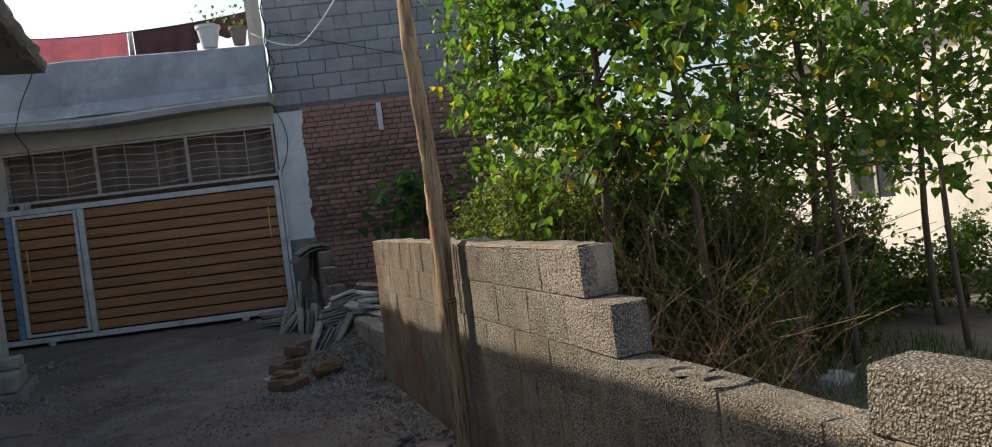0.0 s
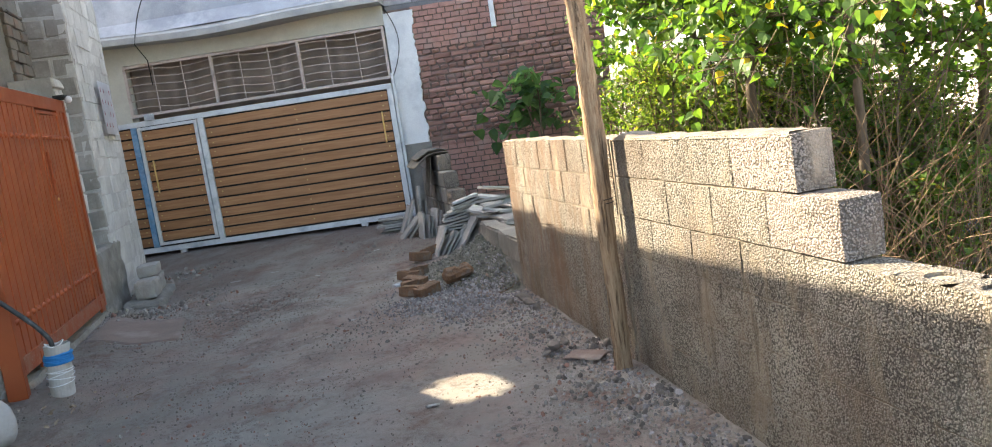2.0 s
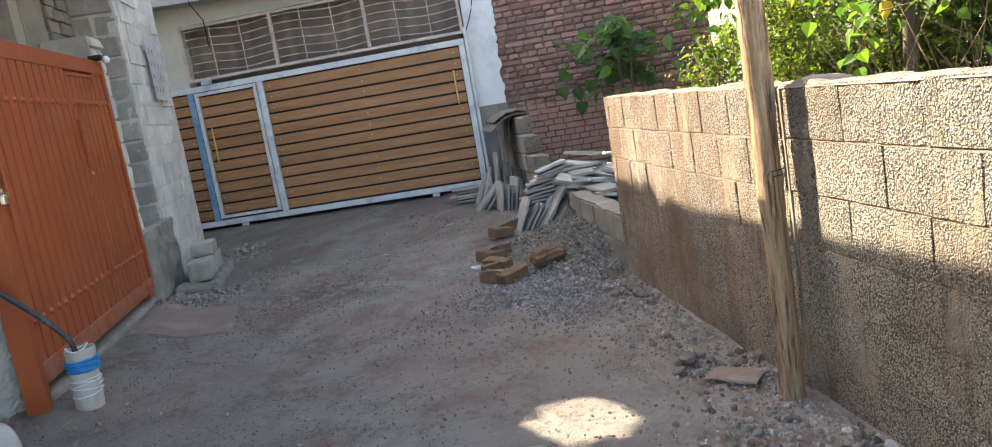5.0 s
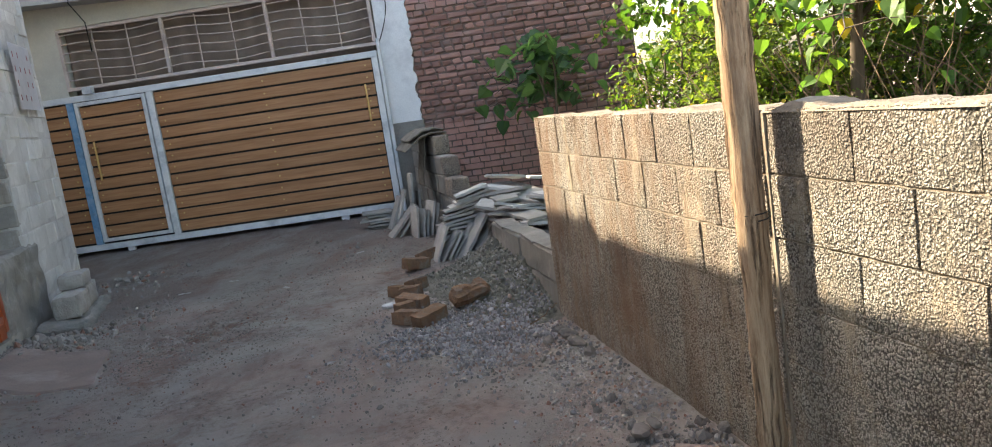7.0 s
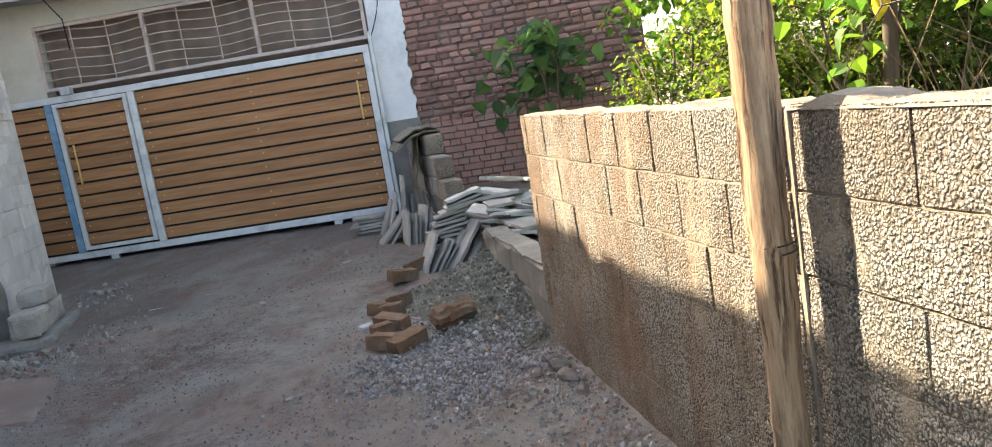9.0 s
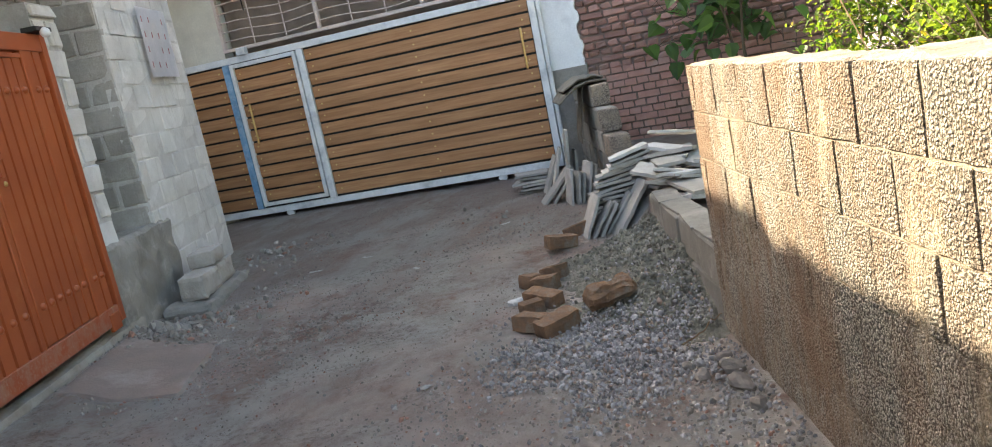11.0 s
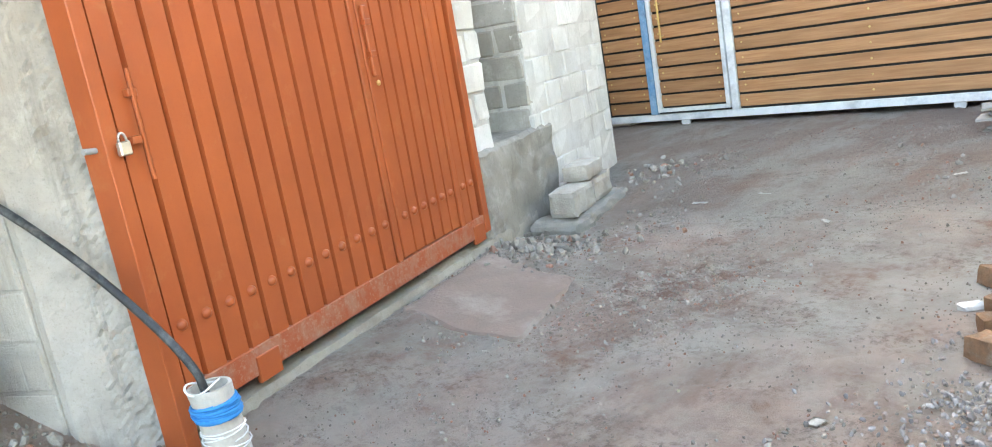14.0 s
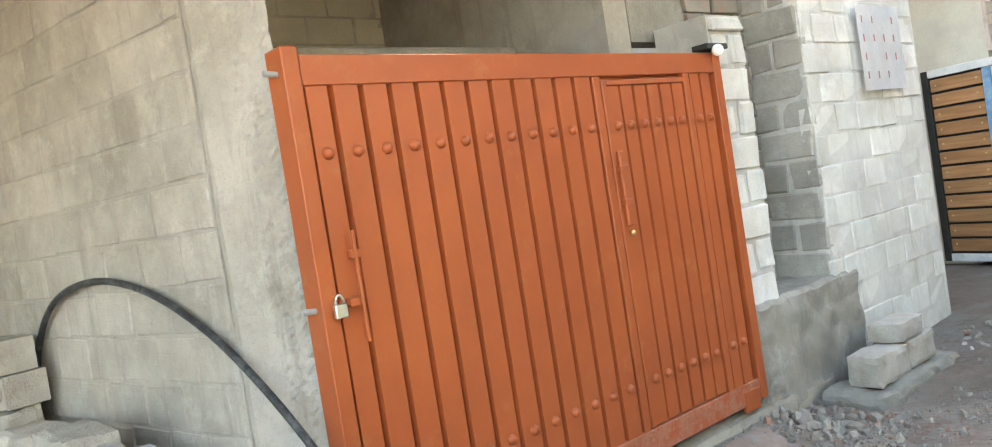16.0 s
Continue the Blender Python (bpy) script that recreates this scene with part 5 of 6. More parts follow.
    for j in range(141):
        row = []
        for i in range(91):
            x, y = -2.80 + 2.1 * i / 90, 6.3 + 3.9 * j / 140
            row.append(bm.verts.new((x, y, rise(x, y) + sand_h(x, y))))
        rows.append(row)
    for a, b in zip(rows, rows[1:]):
        for k in range(90):
            c = (a[k].co + b[k + 1].co) / 2
            if lane_u(c.x, c.y)[1] < 0.05:
                bm.faces.new((a[k], a[k + 1], b[k + 1], b[k]))
    bmesh.ops.delete(bm, geom=[v for v in bm.verts if not v.link_faces], context="VERTS")
    tagged(part("sand_heap", bm, M_SAND, smooth=True), "low heap of grey builder's sand against the wall", "sand heap", kind="stuff")


scatter()


# ---------------------------------------------------------------- foot of the red gate and the whitewashed wall
M_DUSTY = mottled("dusty_block", (0.50, 0.47, 0.42), (0.39, 0.36, 0.32), 7, 70, 1.0, 0.010, 0.95, 0.2, dirt=(0.30, 0.25, 0.21))


def build_sills():
    s = empty("gate_sill", RED, "pale concrete sill under the red gate", "sill", kind="structure")
    part("sill", rough_box(0.25, 3.60, 0.0, 0.12, -0.06, 0.135, 0.035, 0.010, 9.0), M_SILL, s)
    pad = bmesh.new()
    corners = (Vector((1.60, -0.03)), Vector((2.66, -0.05)), Vector((2.36, -0.76)), Vector((1.44, -0.80)))
    n, rows = 28, []
    for j in range(n + 1):
        row = []
        for i in range(n + 1):
            a, b = i / n, j / n
            c = (corners[0].lerp(corners[1], a)).lerp(corners[3].lerp(corners[2], a), b)
            edge = 0.035 * noise.noise((c.x * 6, c.y * 6, 1))
            c += Vector((edge, 0.8 * edge))
            q = RED @ Vector((c.x, c.y, 0))
            rim = min(a, b, 1 - a, 1 - b) < 1e-6
            row.append(pad.verts.new((c.x, c.y, rise(q.x, q.y) + max(relief(q.x, q.y), 0.0) * 0.3 + (-0.03 if rim else 0.016 + 0.006 * noise.noise((c.x * 5, c.y * 5, 2))))))
        rows.append(row)
    for p, q in zip(rows, rows[1:]):
        for i in range(n):
            pad.faces.new((p[i], p[i + 1], q[i + 1], q[i]))
    bmesh.ops.recalc_face_normals(pad, faces=pad.faces)
    m = mottled("dusty_pad", (0.262, 0.205, 0.174), (0.215, 0.174, 0.15), 5, 60, 0.9, 0.012, 0.95, dirt=(0.32, 0.285, 0.252), space=True)
    tagged(part("concrete_pad", pad, m, at=RED), "flat dusty concrete pad before the gate", "concrete pad")
    for name, b, lab in (
            ("concrete_block", (3.43, 3.84, -0.37, -0.16, 0.085, 0.275), "dusty concrete block on the sill"),
            ("concrete_block", (3.86, 4.26, -0.36, -0.15, 0.085, 0.27), "dusty concrete block on the sill"),
            ("concrete_block", (3.76, 4.12, -0.36, -0.15, 0.276, 0.395), "broken half block lying on two others")):
        tagged(part(name, rough_box(*b, 0.035, 0.012, 11.0, b[0]), M_DUSTY, at=RED), lab, "concrete block", "blocks at the wall foot")
    part("kerb", rough_box(3.30, 4.45, -0.44, -0.03, -0.06, 0.085, 0.04, 0.024, 7.0), M_LOW, s)


build_sills()


# ---------------------------------------------------------------- pipe stub with blue cord, hose, blocks, pipe, rag
def build_pipe_stub():
    base, top = Vector((-3.885, 5.435, -0.02)), Vector((-3.815, 5.385, 0.385))
    d = top - base
    e = empty("pipe_stub", Matrix.Translation(base), "upright dirty white plastic pipe stub bound with blue cord", "pipe")
    m = mottled("dirty_pvc", (0.55, 0.53, 0.49), (0.45, 0.43, 0.39), 9, 70, 0.3, 0.003, 0.7, dirt=(0.30, 0.27, 0.23))
    bm = bmesh.new()
    n = 24
    rings = []
    for f, r in ((0, 0.074), (0.5, 0.075), (0.78, 0.073), (0.97, 0.078), (1.0, 0.078), (1.0, 0.066), (0.9, 0.064)):
        rings.append([bm.verts.new(d * f + Vector((math.cos(k * math.tau / n), math.sin(k * math.tau / n), 0)) * r) for k in range(n)])
    for a, b in zip(rings, rings[1:]):
        for k in range(n):
            bm.faces.new((a[k], a[(k + 1) % n], b[(k + 1) % n], b[k]))
    bm.faces.new(rings[-1])
    bmesh.ops.recalc_face_normals(bm, faces=bm.faces)
    part("pipe", bm, m, e, smooth=False)
    blue = mottled("blue_cord", (0.012, 0.19, 0.50), (0.025, 0.26, 0.60), 30, 120, 0.3, 0.002, 0.6)
    rnd = random.Random(3)
    pts = []
    for i in range(16 * 9):
        a = i / 16 * math.tau
        pts.append(d * (0.70 + 0.16 * (i / 144) + 0.015 * math.sin(i * 0.35)) + Vector((math.cos(a), math.sin(a), 0)) * (0.081 + 0.004 * math.sin(i * 0.9)))
    part("blue_cord", tube(pts, 0.0065, 6), blue, e, "turns of bright blue nylon cord", smooth=True)
    pts = []
    for i in range(16 * 5):
        a = i / 16 * math.tau
        pts.append(d * (0.46 + 0.12 * math.sin(i * 0.11)) + Vector((math.cos(a), math.sin(a), 0.03 * math.cos(a))) * (0.080 + 0.004 * math.sin(i)))
    part("pale_string", tube(pts, 0.003, 5), M_WHITE, e, "loose turns of pale string", smooth=True)
    part("rim_string", tube([d * 1.02 + Vector((0.05 * math.cos(a), 0.06 * math.sin(a) - 0.02, 0.012 * math.sin(2 * a))) for a in [k * math.tau / 24 for k in range(25)]], 0.004, 5), M_WHITE, e, smooth=True)


build_pipe_stub()


def build_hose():
    ctrl = [Vector(p) for p in ((-3.815, 5.385, 0.20), (-3.84, 5.37, 0.42), (-3.99, 5.28, 0.66), (-4.22, 5.12, 0.95), (-4.50, 4.93, 1.20), (-4.85, 4.70, 1.38), (-5.20, 4.46, 1.44), (-5.55, 4.24, 1.36), (-5.78, 4.10, 1.15), (-5.86, 4.05, 0.92), (-5.88, 4.03, 0.75))]
    pts = []
    for i in range(1, len(ctrl) - 2):
        p0, p1, p2, p3 = ctrl[i - 1:i + 3]
        for k in range(8):
            t = k / 8
            pts.append(0.5 * (2 * p1 + (p2 - p0) * t + (2 * p0 - 5 * p1 + 4 * p2 - p3) * t * t + (3 * p1 - p0 - 3 * p2 + p3) * t ** 3))
    m = mottled("black_hose", (0.018, 0.02, 0.022), (0.04, 0.043, 0.046), 20, 90, 0.2, 0.002, 0.45, dirt=(0.12, 0.125, 0.125))
    tagged(part("water_hose", tube([ctrl[0]] + pts, 0.0155, 12), m, smooth=True), "stiff black plastic water hose arching from the pipe stub", "hose")


build_hose()


def build_block_stack():
    hb = finish(hollow_block(0.42, 0.2, 0.16, 3), "hollow_block", M_DUSTY)
    solid = finish(rough_box(0, 0.42, 0, 0.2, 0, 0.2, 0.04, 0.016, 9.0, 2), "concrete_block", M_DUSTY)
    flat = finish(rough_box(0, 0.42, 0, 0.24, 0, 0.135, 0.04, 0.018, 9.0, 5), "concrete_block", M_DUSTY)
    rows = ((solid, -0.55, -0.34, 0.38, -4), (hb, -0.60, -0.35, 0.585, -3), (flat, -1.06, -0.36, 0.33, 3), (flat, -1.04, -0.35, 0.465, -2), (flat, -1.08, -0.35, 0.60, 2), (flat, -1.0, -0.36, 0.735, -8),
            (hb, -2.0, -0.25, 0.36, 0), (hb, -1.98, -0.24, 0.525, 2), (solid, -1.99, -0.25, 0.69, -1), (hb, -1.96, -0.24, 0.895, 1), (hb, -1.99, -0.25, 1.06, -1), (hb, -1.52, -0.33, 0.36, 2), (hb, -1.50, -0.32, 0.525, -2), (flat, -1.53, -0.35, 0.69, 4))
    for mesh, u, v, z, r in rows:
        ob = new("hollow_block" if mesh is hb else "concrete_block", mesh)
        ob.matrix_basis = SIDE @ pose(u, v, z, 0, 0, r)
        tagged(ob, "hollow concrete block with three round cores, stacked by the wall" if mesh is hb else "solid concrete block stacked by the wall", "concrete block", "stacked blocks")
    rnd = random.Random(2)
    for u, v, z, s in ((-0.55, -0.26, 0.752, 0.1), (-0.38, -0.21, 0.75, 0.07), (-0.5, -0.33, 0.75, 0.06)):
        bm = bmesh.new()
        bmesh.ops.create_icosphere(bm, subdivisions=2, radius=s)
        for w in bm.verts:
            w.co = Vector((w.co.x * 1.3, w.co.y * 0.7, w.co.z * 0.42)) * (1 + 0.8 * noise.noise(w.co * 11 + Vector((u * 9, 0, 0))))
        tagged(part("broken_stone", bm, M_SLAB_EDGE, at=SIDE @ pose(u, v, z + s * 0.3)), "broken lump of pale mortar on a hollow block", "stone")


build_block_stack()


def build_concrete_pipe():
    bm = bmesh.new()
    prof = ((0.03, 0.06), (0.005, 0.08), (0.0, 0.11), (0.015, 0.128), (0.05, 0.135), (0.13, 0.135), (0.16, 0.128), (0.18, 0.118), (1.0, 0.116), (1.0, 0.08))
    n, rings = 28, []
    for x, r in prof:
        rings.append([bm.verts.new((x, r * math.cos(k * math.tau / n), r * math.sin(k * math.tau / n))) for k in range(n)])
    for a, b in zip(rings + [], rings[1:] + [rings[0]]):
        for k in range(n):
            bm.faces.new((a[k], a[(k + 1) % n], b[(k + 1) % n], b[k]))
    bmesh.ops.recalc_face_normals(bm, faces=bm.faces)
    m = mottled("pale_cement_pipe", (0.47, 0.455, 0.43), (0.38, 0.365, 0.34), 6, 60, 0.5, 0.005, 0.9, dirt=(0.33, 0.31, 0.29))
    tagged(part("concrete_pipe", bm, m, at=pose(-3.70, 4.72, 0.125, 0, 0, 246), smooth=True), "short pale cement pipe lying on the ground", "pipe")


build_concrete_pipe()


def build_rag():
    """A torn cloth crumpled on the bank, with a long twisted tail."""
    m = mottled("pale_rag", (0.50, 0.51, 0.47), (0.38, 0.39, 0.36), 12, 90, 0.5, 0.004, 0.95, dirt=(0.27, 0.25, 0.215))
    rag = empty("torn_rag", SIDE, "torn pale grey-green rag lying on the rubble", "rag")

    def height(u, v):
        p = SIDE @ Vector((u, v, 0))
        return rise(p.x, p.y) + relief(p.x, p.y)

    bm = bmesh.new()
    rows = []
    n = 26
    for i in range(n):
        row = []
        for j in range(n):
            a, b = i / (n - 1) - 0.5, j / (n - 1) - 0.5
            f = 0.85 + 0.5 * noise.noise((a * 3, b * 3, 4))
            u, v = 0.16 + 0.30 * a * f, -0.17 + 0.22 * b * f
            fold = 0.030 * abs(math.sin(a * 17 + 3 * noise.noise((a * 4, b * 4, 1)))) + 0.020 * abs(noise.noise((a * 9, b * 9, 7)))
            row.append(bm.verts.new((u, v, height(u, v) + 0.006 + fold)))
        rows.append(row)
    for i, (p, q) in enumerate(zip(rows, rows[1:])):
        for j in range(n - 1):
            if noise.noise((i * 0.22, j * 0.22, 20)) > -0.34:
                bm.faces.new((p[j], p[j + 1], q[j + 1], q[j]))
    bmesh.ops.delete(bm, geom=[w for w in bm.verts if not w.link_faces], context="VERTS")
    bmesh.ops.solidify(bm, geom=bm.faces[:], thickness=0.003)
    part("cloth", bm, m, rag, smooth=True)
    pts = []
    for k in range(18):
        f = k / 17
        u, v = 0.26 + 0.05 * math.sin(f * 2.6), -0.16 - 0.36 * f
        pts.append((u, v, height(u, v) + 0.018))
    part("tail", tube(pts, [0.026 - 0.016 * k / 17 + 0.004 * math.sin(k * 1.7) for k in range(18)], 7), m, rag, smooth=True)


build_rag()


# ---------------------------------------------------------------- fittings of the red gate
def build_gate_fittings():
    g = empty("padlock", RED @ pose(0.215, -0.045, 1.255), "small bright steel padlock on the red gate", "padlock")
    part("lock_body", box(-0.024, 0.024, -0.012, 0.012, -0.05, 0.0, 0.004), M_CHROME, g)
    part("shackle", tube([(0.017 * math.cos(a), 0, 0.03 * math.sin(a)) for a in [k * math.pi / 10 for k in range(11)]], 0.0045, 6), M_CHROME, g, smooth=True)


build_gate_fittings()


def build_gate_lamp():
    e = empty("gate_lamp", RED @ pose(2.72, -0.06, 2.14), "small lamp holder with a bare white bulb on the gate corner", "lamp")
    part("bracket", box(-0.10, 0.10, -0.01, 0.09, 0.0, 0.03, 0.004), M_DARK, e)
    bm = bmesh.new()
    bmesh.ops.create_uvsphere(bm, u_segments=12, v_segments=8, radius=0.032)
    part("bulb", bm, M_WHITE, e, smooth=True, at=pose(-0.03, -0.025, -0.012))


build_gate_lamp()


def build_poster():
    bm = bmesh.new()
    rows = [[bm.verts.new((4.52 + 0.68 * i / 10, -0.026 + 0.004 * noise.noise((i * 0.7, j * 0.7, 3)), 1.86 + 0.60 * j / 8)) for i in range(11)] for j in range(9)]
    for a, b in zip(rows, rows[1:]):
        for k in range(10):
            bm.faces.new((a[k], a[k + 1], b[k + 1], b[k]))
    bmesh.ops.solidify(bm, geom=bm.faces[:], thickness=0.002)
    p = part("poster", bm, mottled("faded_paper", (0.84, 0.82, 0.82), (0.74, 0.73, 0.75), 6, 60, 0.2, 0.002, 0.85, dirt=(0.66, 0.65, 0.64)), at=RED)
    tagged(p, "faded blue-grey paper bill with red marks pasted on the pillar", "poster")
    red = mottled("red_ink", (0.58, 0.25, 0.25), (0.50, 0.22, 0.23), 9, 60, 0.1, 0.001, 0.8)
    for i in range(4):
        for j in range(4):
            if (i * 3 + j) % 5 != 4:
                part("printed_mark", box(4.58 + 0.16 * i, 4.59 + 0.16 * i, -0.034, -0.030, 1.94 + 0.13 * j, 1.99 + 0.13 * j), red, p)


build_poster()


# ---------------------------------------------------------------- on and before the house
def build_house_things():
    L = 4.27
    e = part("drain_spout", box(L + 1.53, L + 1.60, -0.05, 0.06, 2.66, 3.06, 0.004), M_WHITE, at=GATE)
    tagged(e, "short white pipe end on the brick wall", "pipe")
    # cables
    black = M_DARK
    for pts, r, m, lab, nm in (
            ([(1.08 - 0.025 * k + 0.015 * math.sin(k * 0.8), -0.12 - 0.035 * k, 4.16 - 0.10 * k) for k in range(10)] + [(0.84, -0.44, 3.14), (0.82, -0.10, 2.95), (0.80, -0.04, 2.6)], 0.008, black, "black cable hanging down over the parapet", "cable"),
            ([(L + 0.06 + 0.025 * math.sin(k * 1.9), -0.01 - 0.012 * math.cos(k), 4.9 - 0.13 * k) for k in range(13)], 0.010, black, "tangle of black cables on the block wall", "cable"),
            ([(L + 0.10 + 0.04 * math.sin(k * 1.1 + 1), -0.03, 4.3 - 0.08 * k) for k in range(12)], 0.007, black, "tangle of black cables on the block wall", "cable"),
            ([(L + 0.03 + 0.16 * math.sin(k / 12 * math.pi), -0.03, 3.2 - 0.085 * k) for k in range(13)], 0.006, black, "thin black cable looped beside the grille", "cable"),
            ([(L - 0.10 + 0.1 * k, -0.25 - 0.04 * k, 4.22 - 0.30 * math.sin(min(k / 9, 1) * math.pi * 0.62) + 0.034 * max(0, k - 7) ** 1.5) for k in range(20)], 0.011, M_WHITE, "white twisted cable sagging from the roof", "cable"),
            ([(L + 0.2 + 0.30 * k, 0.0, 4.25 - 0.085 * k) for k in range(8)], 0.005, black, "thin dark cable along the block wall", "cable"),
            ([(L + 0.1 + 0.2 * k, -0.3, 4.75 - 0.03 * math.sin(k / 8 * math.pi) + 0.02 * k) for k in range(10)], 0.010, M_WHITE, "white twisted cable sagging from the roof", "cable")):
        tagged(part(nm, tube([Vector(p) for p in pts], r, 6), m, at=GATE, smooth=True), lab, "cable")
    # washing on the roof line
    pink = mottled("pink_cloth", (0.62, 0.30, 0.33), (0.52, 0.22, 0.27), 5, 90, 0.3, 0.004, 0.9)
    dark = mottled("plum_cloth", (0.14, 0.085, 0.10), (0.10, 0.06, 0.075), 5, 90, 0.3, 0.004, 0.9)
    pale = mottled("pale_cloth", (0.70, 0.68, 0.66), (0.6, 0.58, 0.57), 5, 90, 0.3, 0.004, 0.9)

    def line_z(x):
        return 4.62 + 0.03 * (x - 2.0) ** 2

    tagged(part("clothes_line", tube([(x * 0.25, 0.55, line_z(x * 0.25)) for x in range(-6, 18)], 0.006, 6), M_DARK, at=GATE), "thin clothes line over the roof", "clothes line")
    for a, b, m, h, nm, lab in ((0.45, 2.18, pink, 0.55, "washing", "pink cloth hung on the roof line"), (2.27, 3.2, dark, 0.6, "washing", "dark plum cloth hung on the roof line"), (2.19, 2.26, pale, 0.5, "washing", "narrow white cloth hung on the roof line"), (3.15, 4.0, dark, 0.30, "washing", "dark plum cloth hung on the roof line")):
        bm = bmesh.new()
        rows = []
        for i in range(25):
            x = a + (b - a) * i / 24
            rows.append([bm.verts.new((x, 0.55 + 0.05 * math.sin(i * 0.9 + j * 0.3) * j / 6, line_z(x) - h * j / 6 * (1 + 0.12 * math.sin(i * 0.5)))) for j in range(7)])
        for p, q in zip(rows, rows[1:]):
            for k in range(6):
                bm.faces.new((p[k], q[k], q[k + 1], p[k + 1]))
        bmesh.ops.solidify(bm, geom=bm.faces[:], thickness=0.006)
        tagged(part(nm, bm, m, at=GATE, smooth=True), lab, "laundry")
    # pots on the parapet
    for x, r, h, m, lab in ((3.52, 0.17, 0.32, M_WHITE, "white plastic flower pot on the parapet"), (3.95, 0.13, 0.26, mottled("clay_pot", (0.40, 0.30, 0.25), (0.33, 0.24, 0.2), 9, 60, 0.3, 0.003, 0.9), "weathered clay flower pot on the parapet")):
        pot = empty("flower_pot", GATE @ pose(x, 0.0, 4.125), lab, "flower pot", "pots on the parapet")
        bm = bmesh.new()
        n = 20
        rings = [[bm.verts.new((rr * math.cos(k * math.tau / n), rr * math.sin(k * math.tau / n), z)) for k in range(n)] for rr, z in ((r * 0.62, 0.0), (r * 0.95, h * 0.85), (r * 1.05, h * 0.86), (r * 1.05, h), (r * 0.93, h), (r * 0.88, h * 0.8))]
        bm.faces.new(rings[0][::-1])
        for p, q in zip(rings, rings[1:]):
            for k in range(n):
                bm.faces.new((p[k], p[(k + 1) % n], q[(k + 1) % n], q[k]))
        bm.faces.new(rings[-1])
        part("pot", bm, m, pot, smooth=False)
        part("plant", leaves([Vector((random.gauss(0, r), random.gauss(0, r * 0.6), h + abs(random.gauss(0, 0.16)))) for _ in range(34)], (0.025, 0.055), 5), M_WEED, pot, "straggly green pot plant")
    tagged(part("roof_column", rough_box(4.02, 4.22, 0.25, 0.45, 3.3, 6.0, 0.08, 0.015, 5.0), M_CREAM, at=GATE), "unfinished cream plastered column on the roof", "column", kind="structure")
    # curtain behind the grille
    cur = mottled("brown_curtain", (0.50, 0.40, 0.33), (0.38, 0.295, 0.24), 2, 60, 0.4, 0.004, 0.9)
    bm = bmesh.new()
    rows = [[bm.verts.new((0.40 + 3.82 * i / 150, 0.16 + 0.007 * math.sin(i * 0.55 + 0.9 * math.sin(i * 0.21)), z)) for z in (2.0, 2.5, 3.0)] for i in range(151)]
    for p, q in zip(rows, rows[1:]):
        for k in range(2):
            bm.faces.new((p[k], q[k], q[k + 1], p[k + 1]))
    bmesh.ops.solidify(bm, geom=bm.faces[:], thickness=0.006)
    tagged(part("curtain", bm, cur, at=GATE, smooth=True), "brown curtain drawn behind the grille", "curtain")


# ---------------------------------------------------------------- plants
def with_material(me, m):
    me.materials.append(m)
    return me


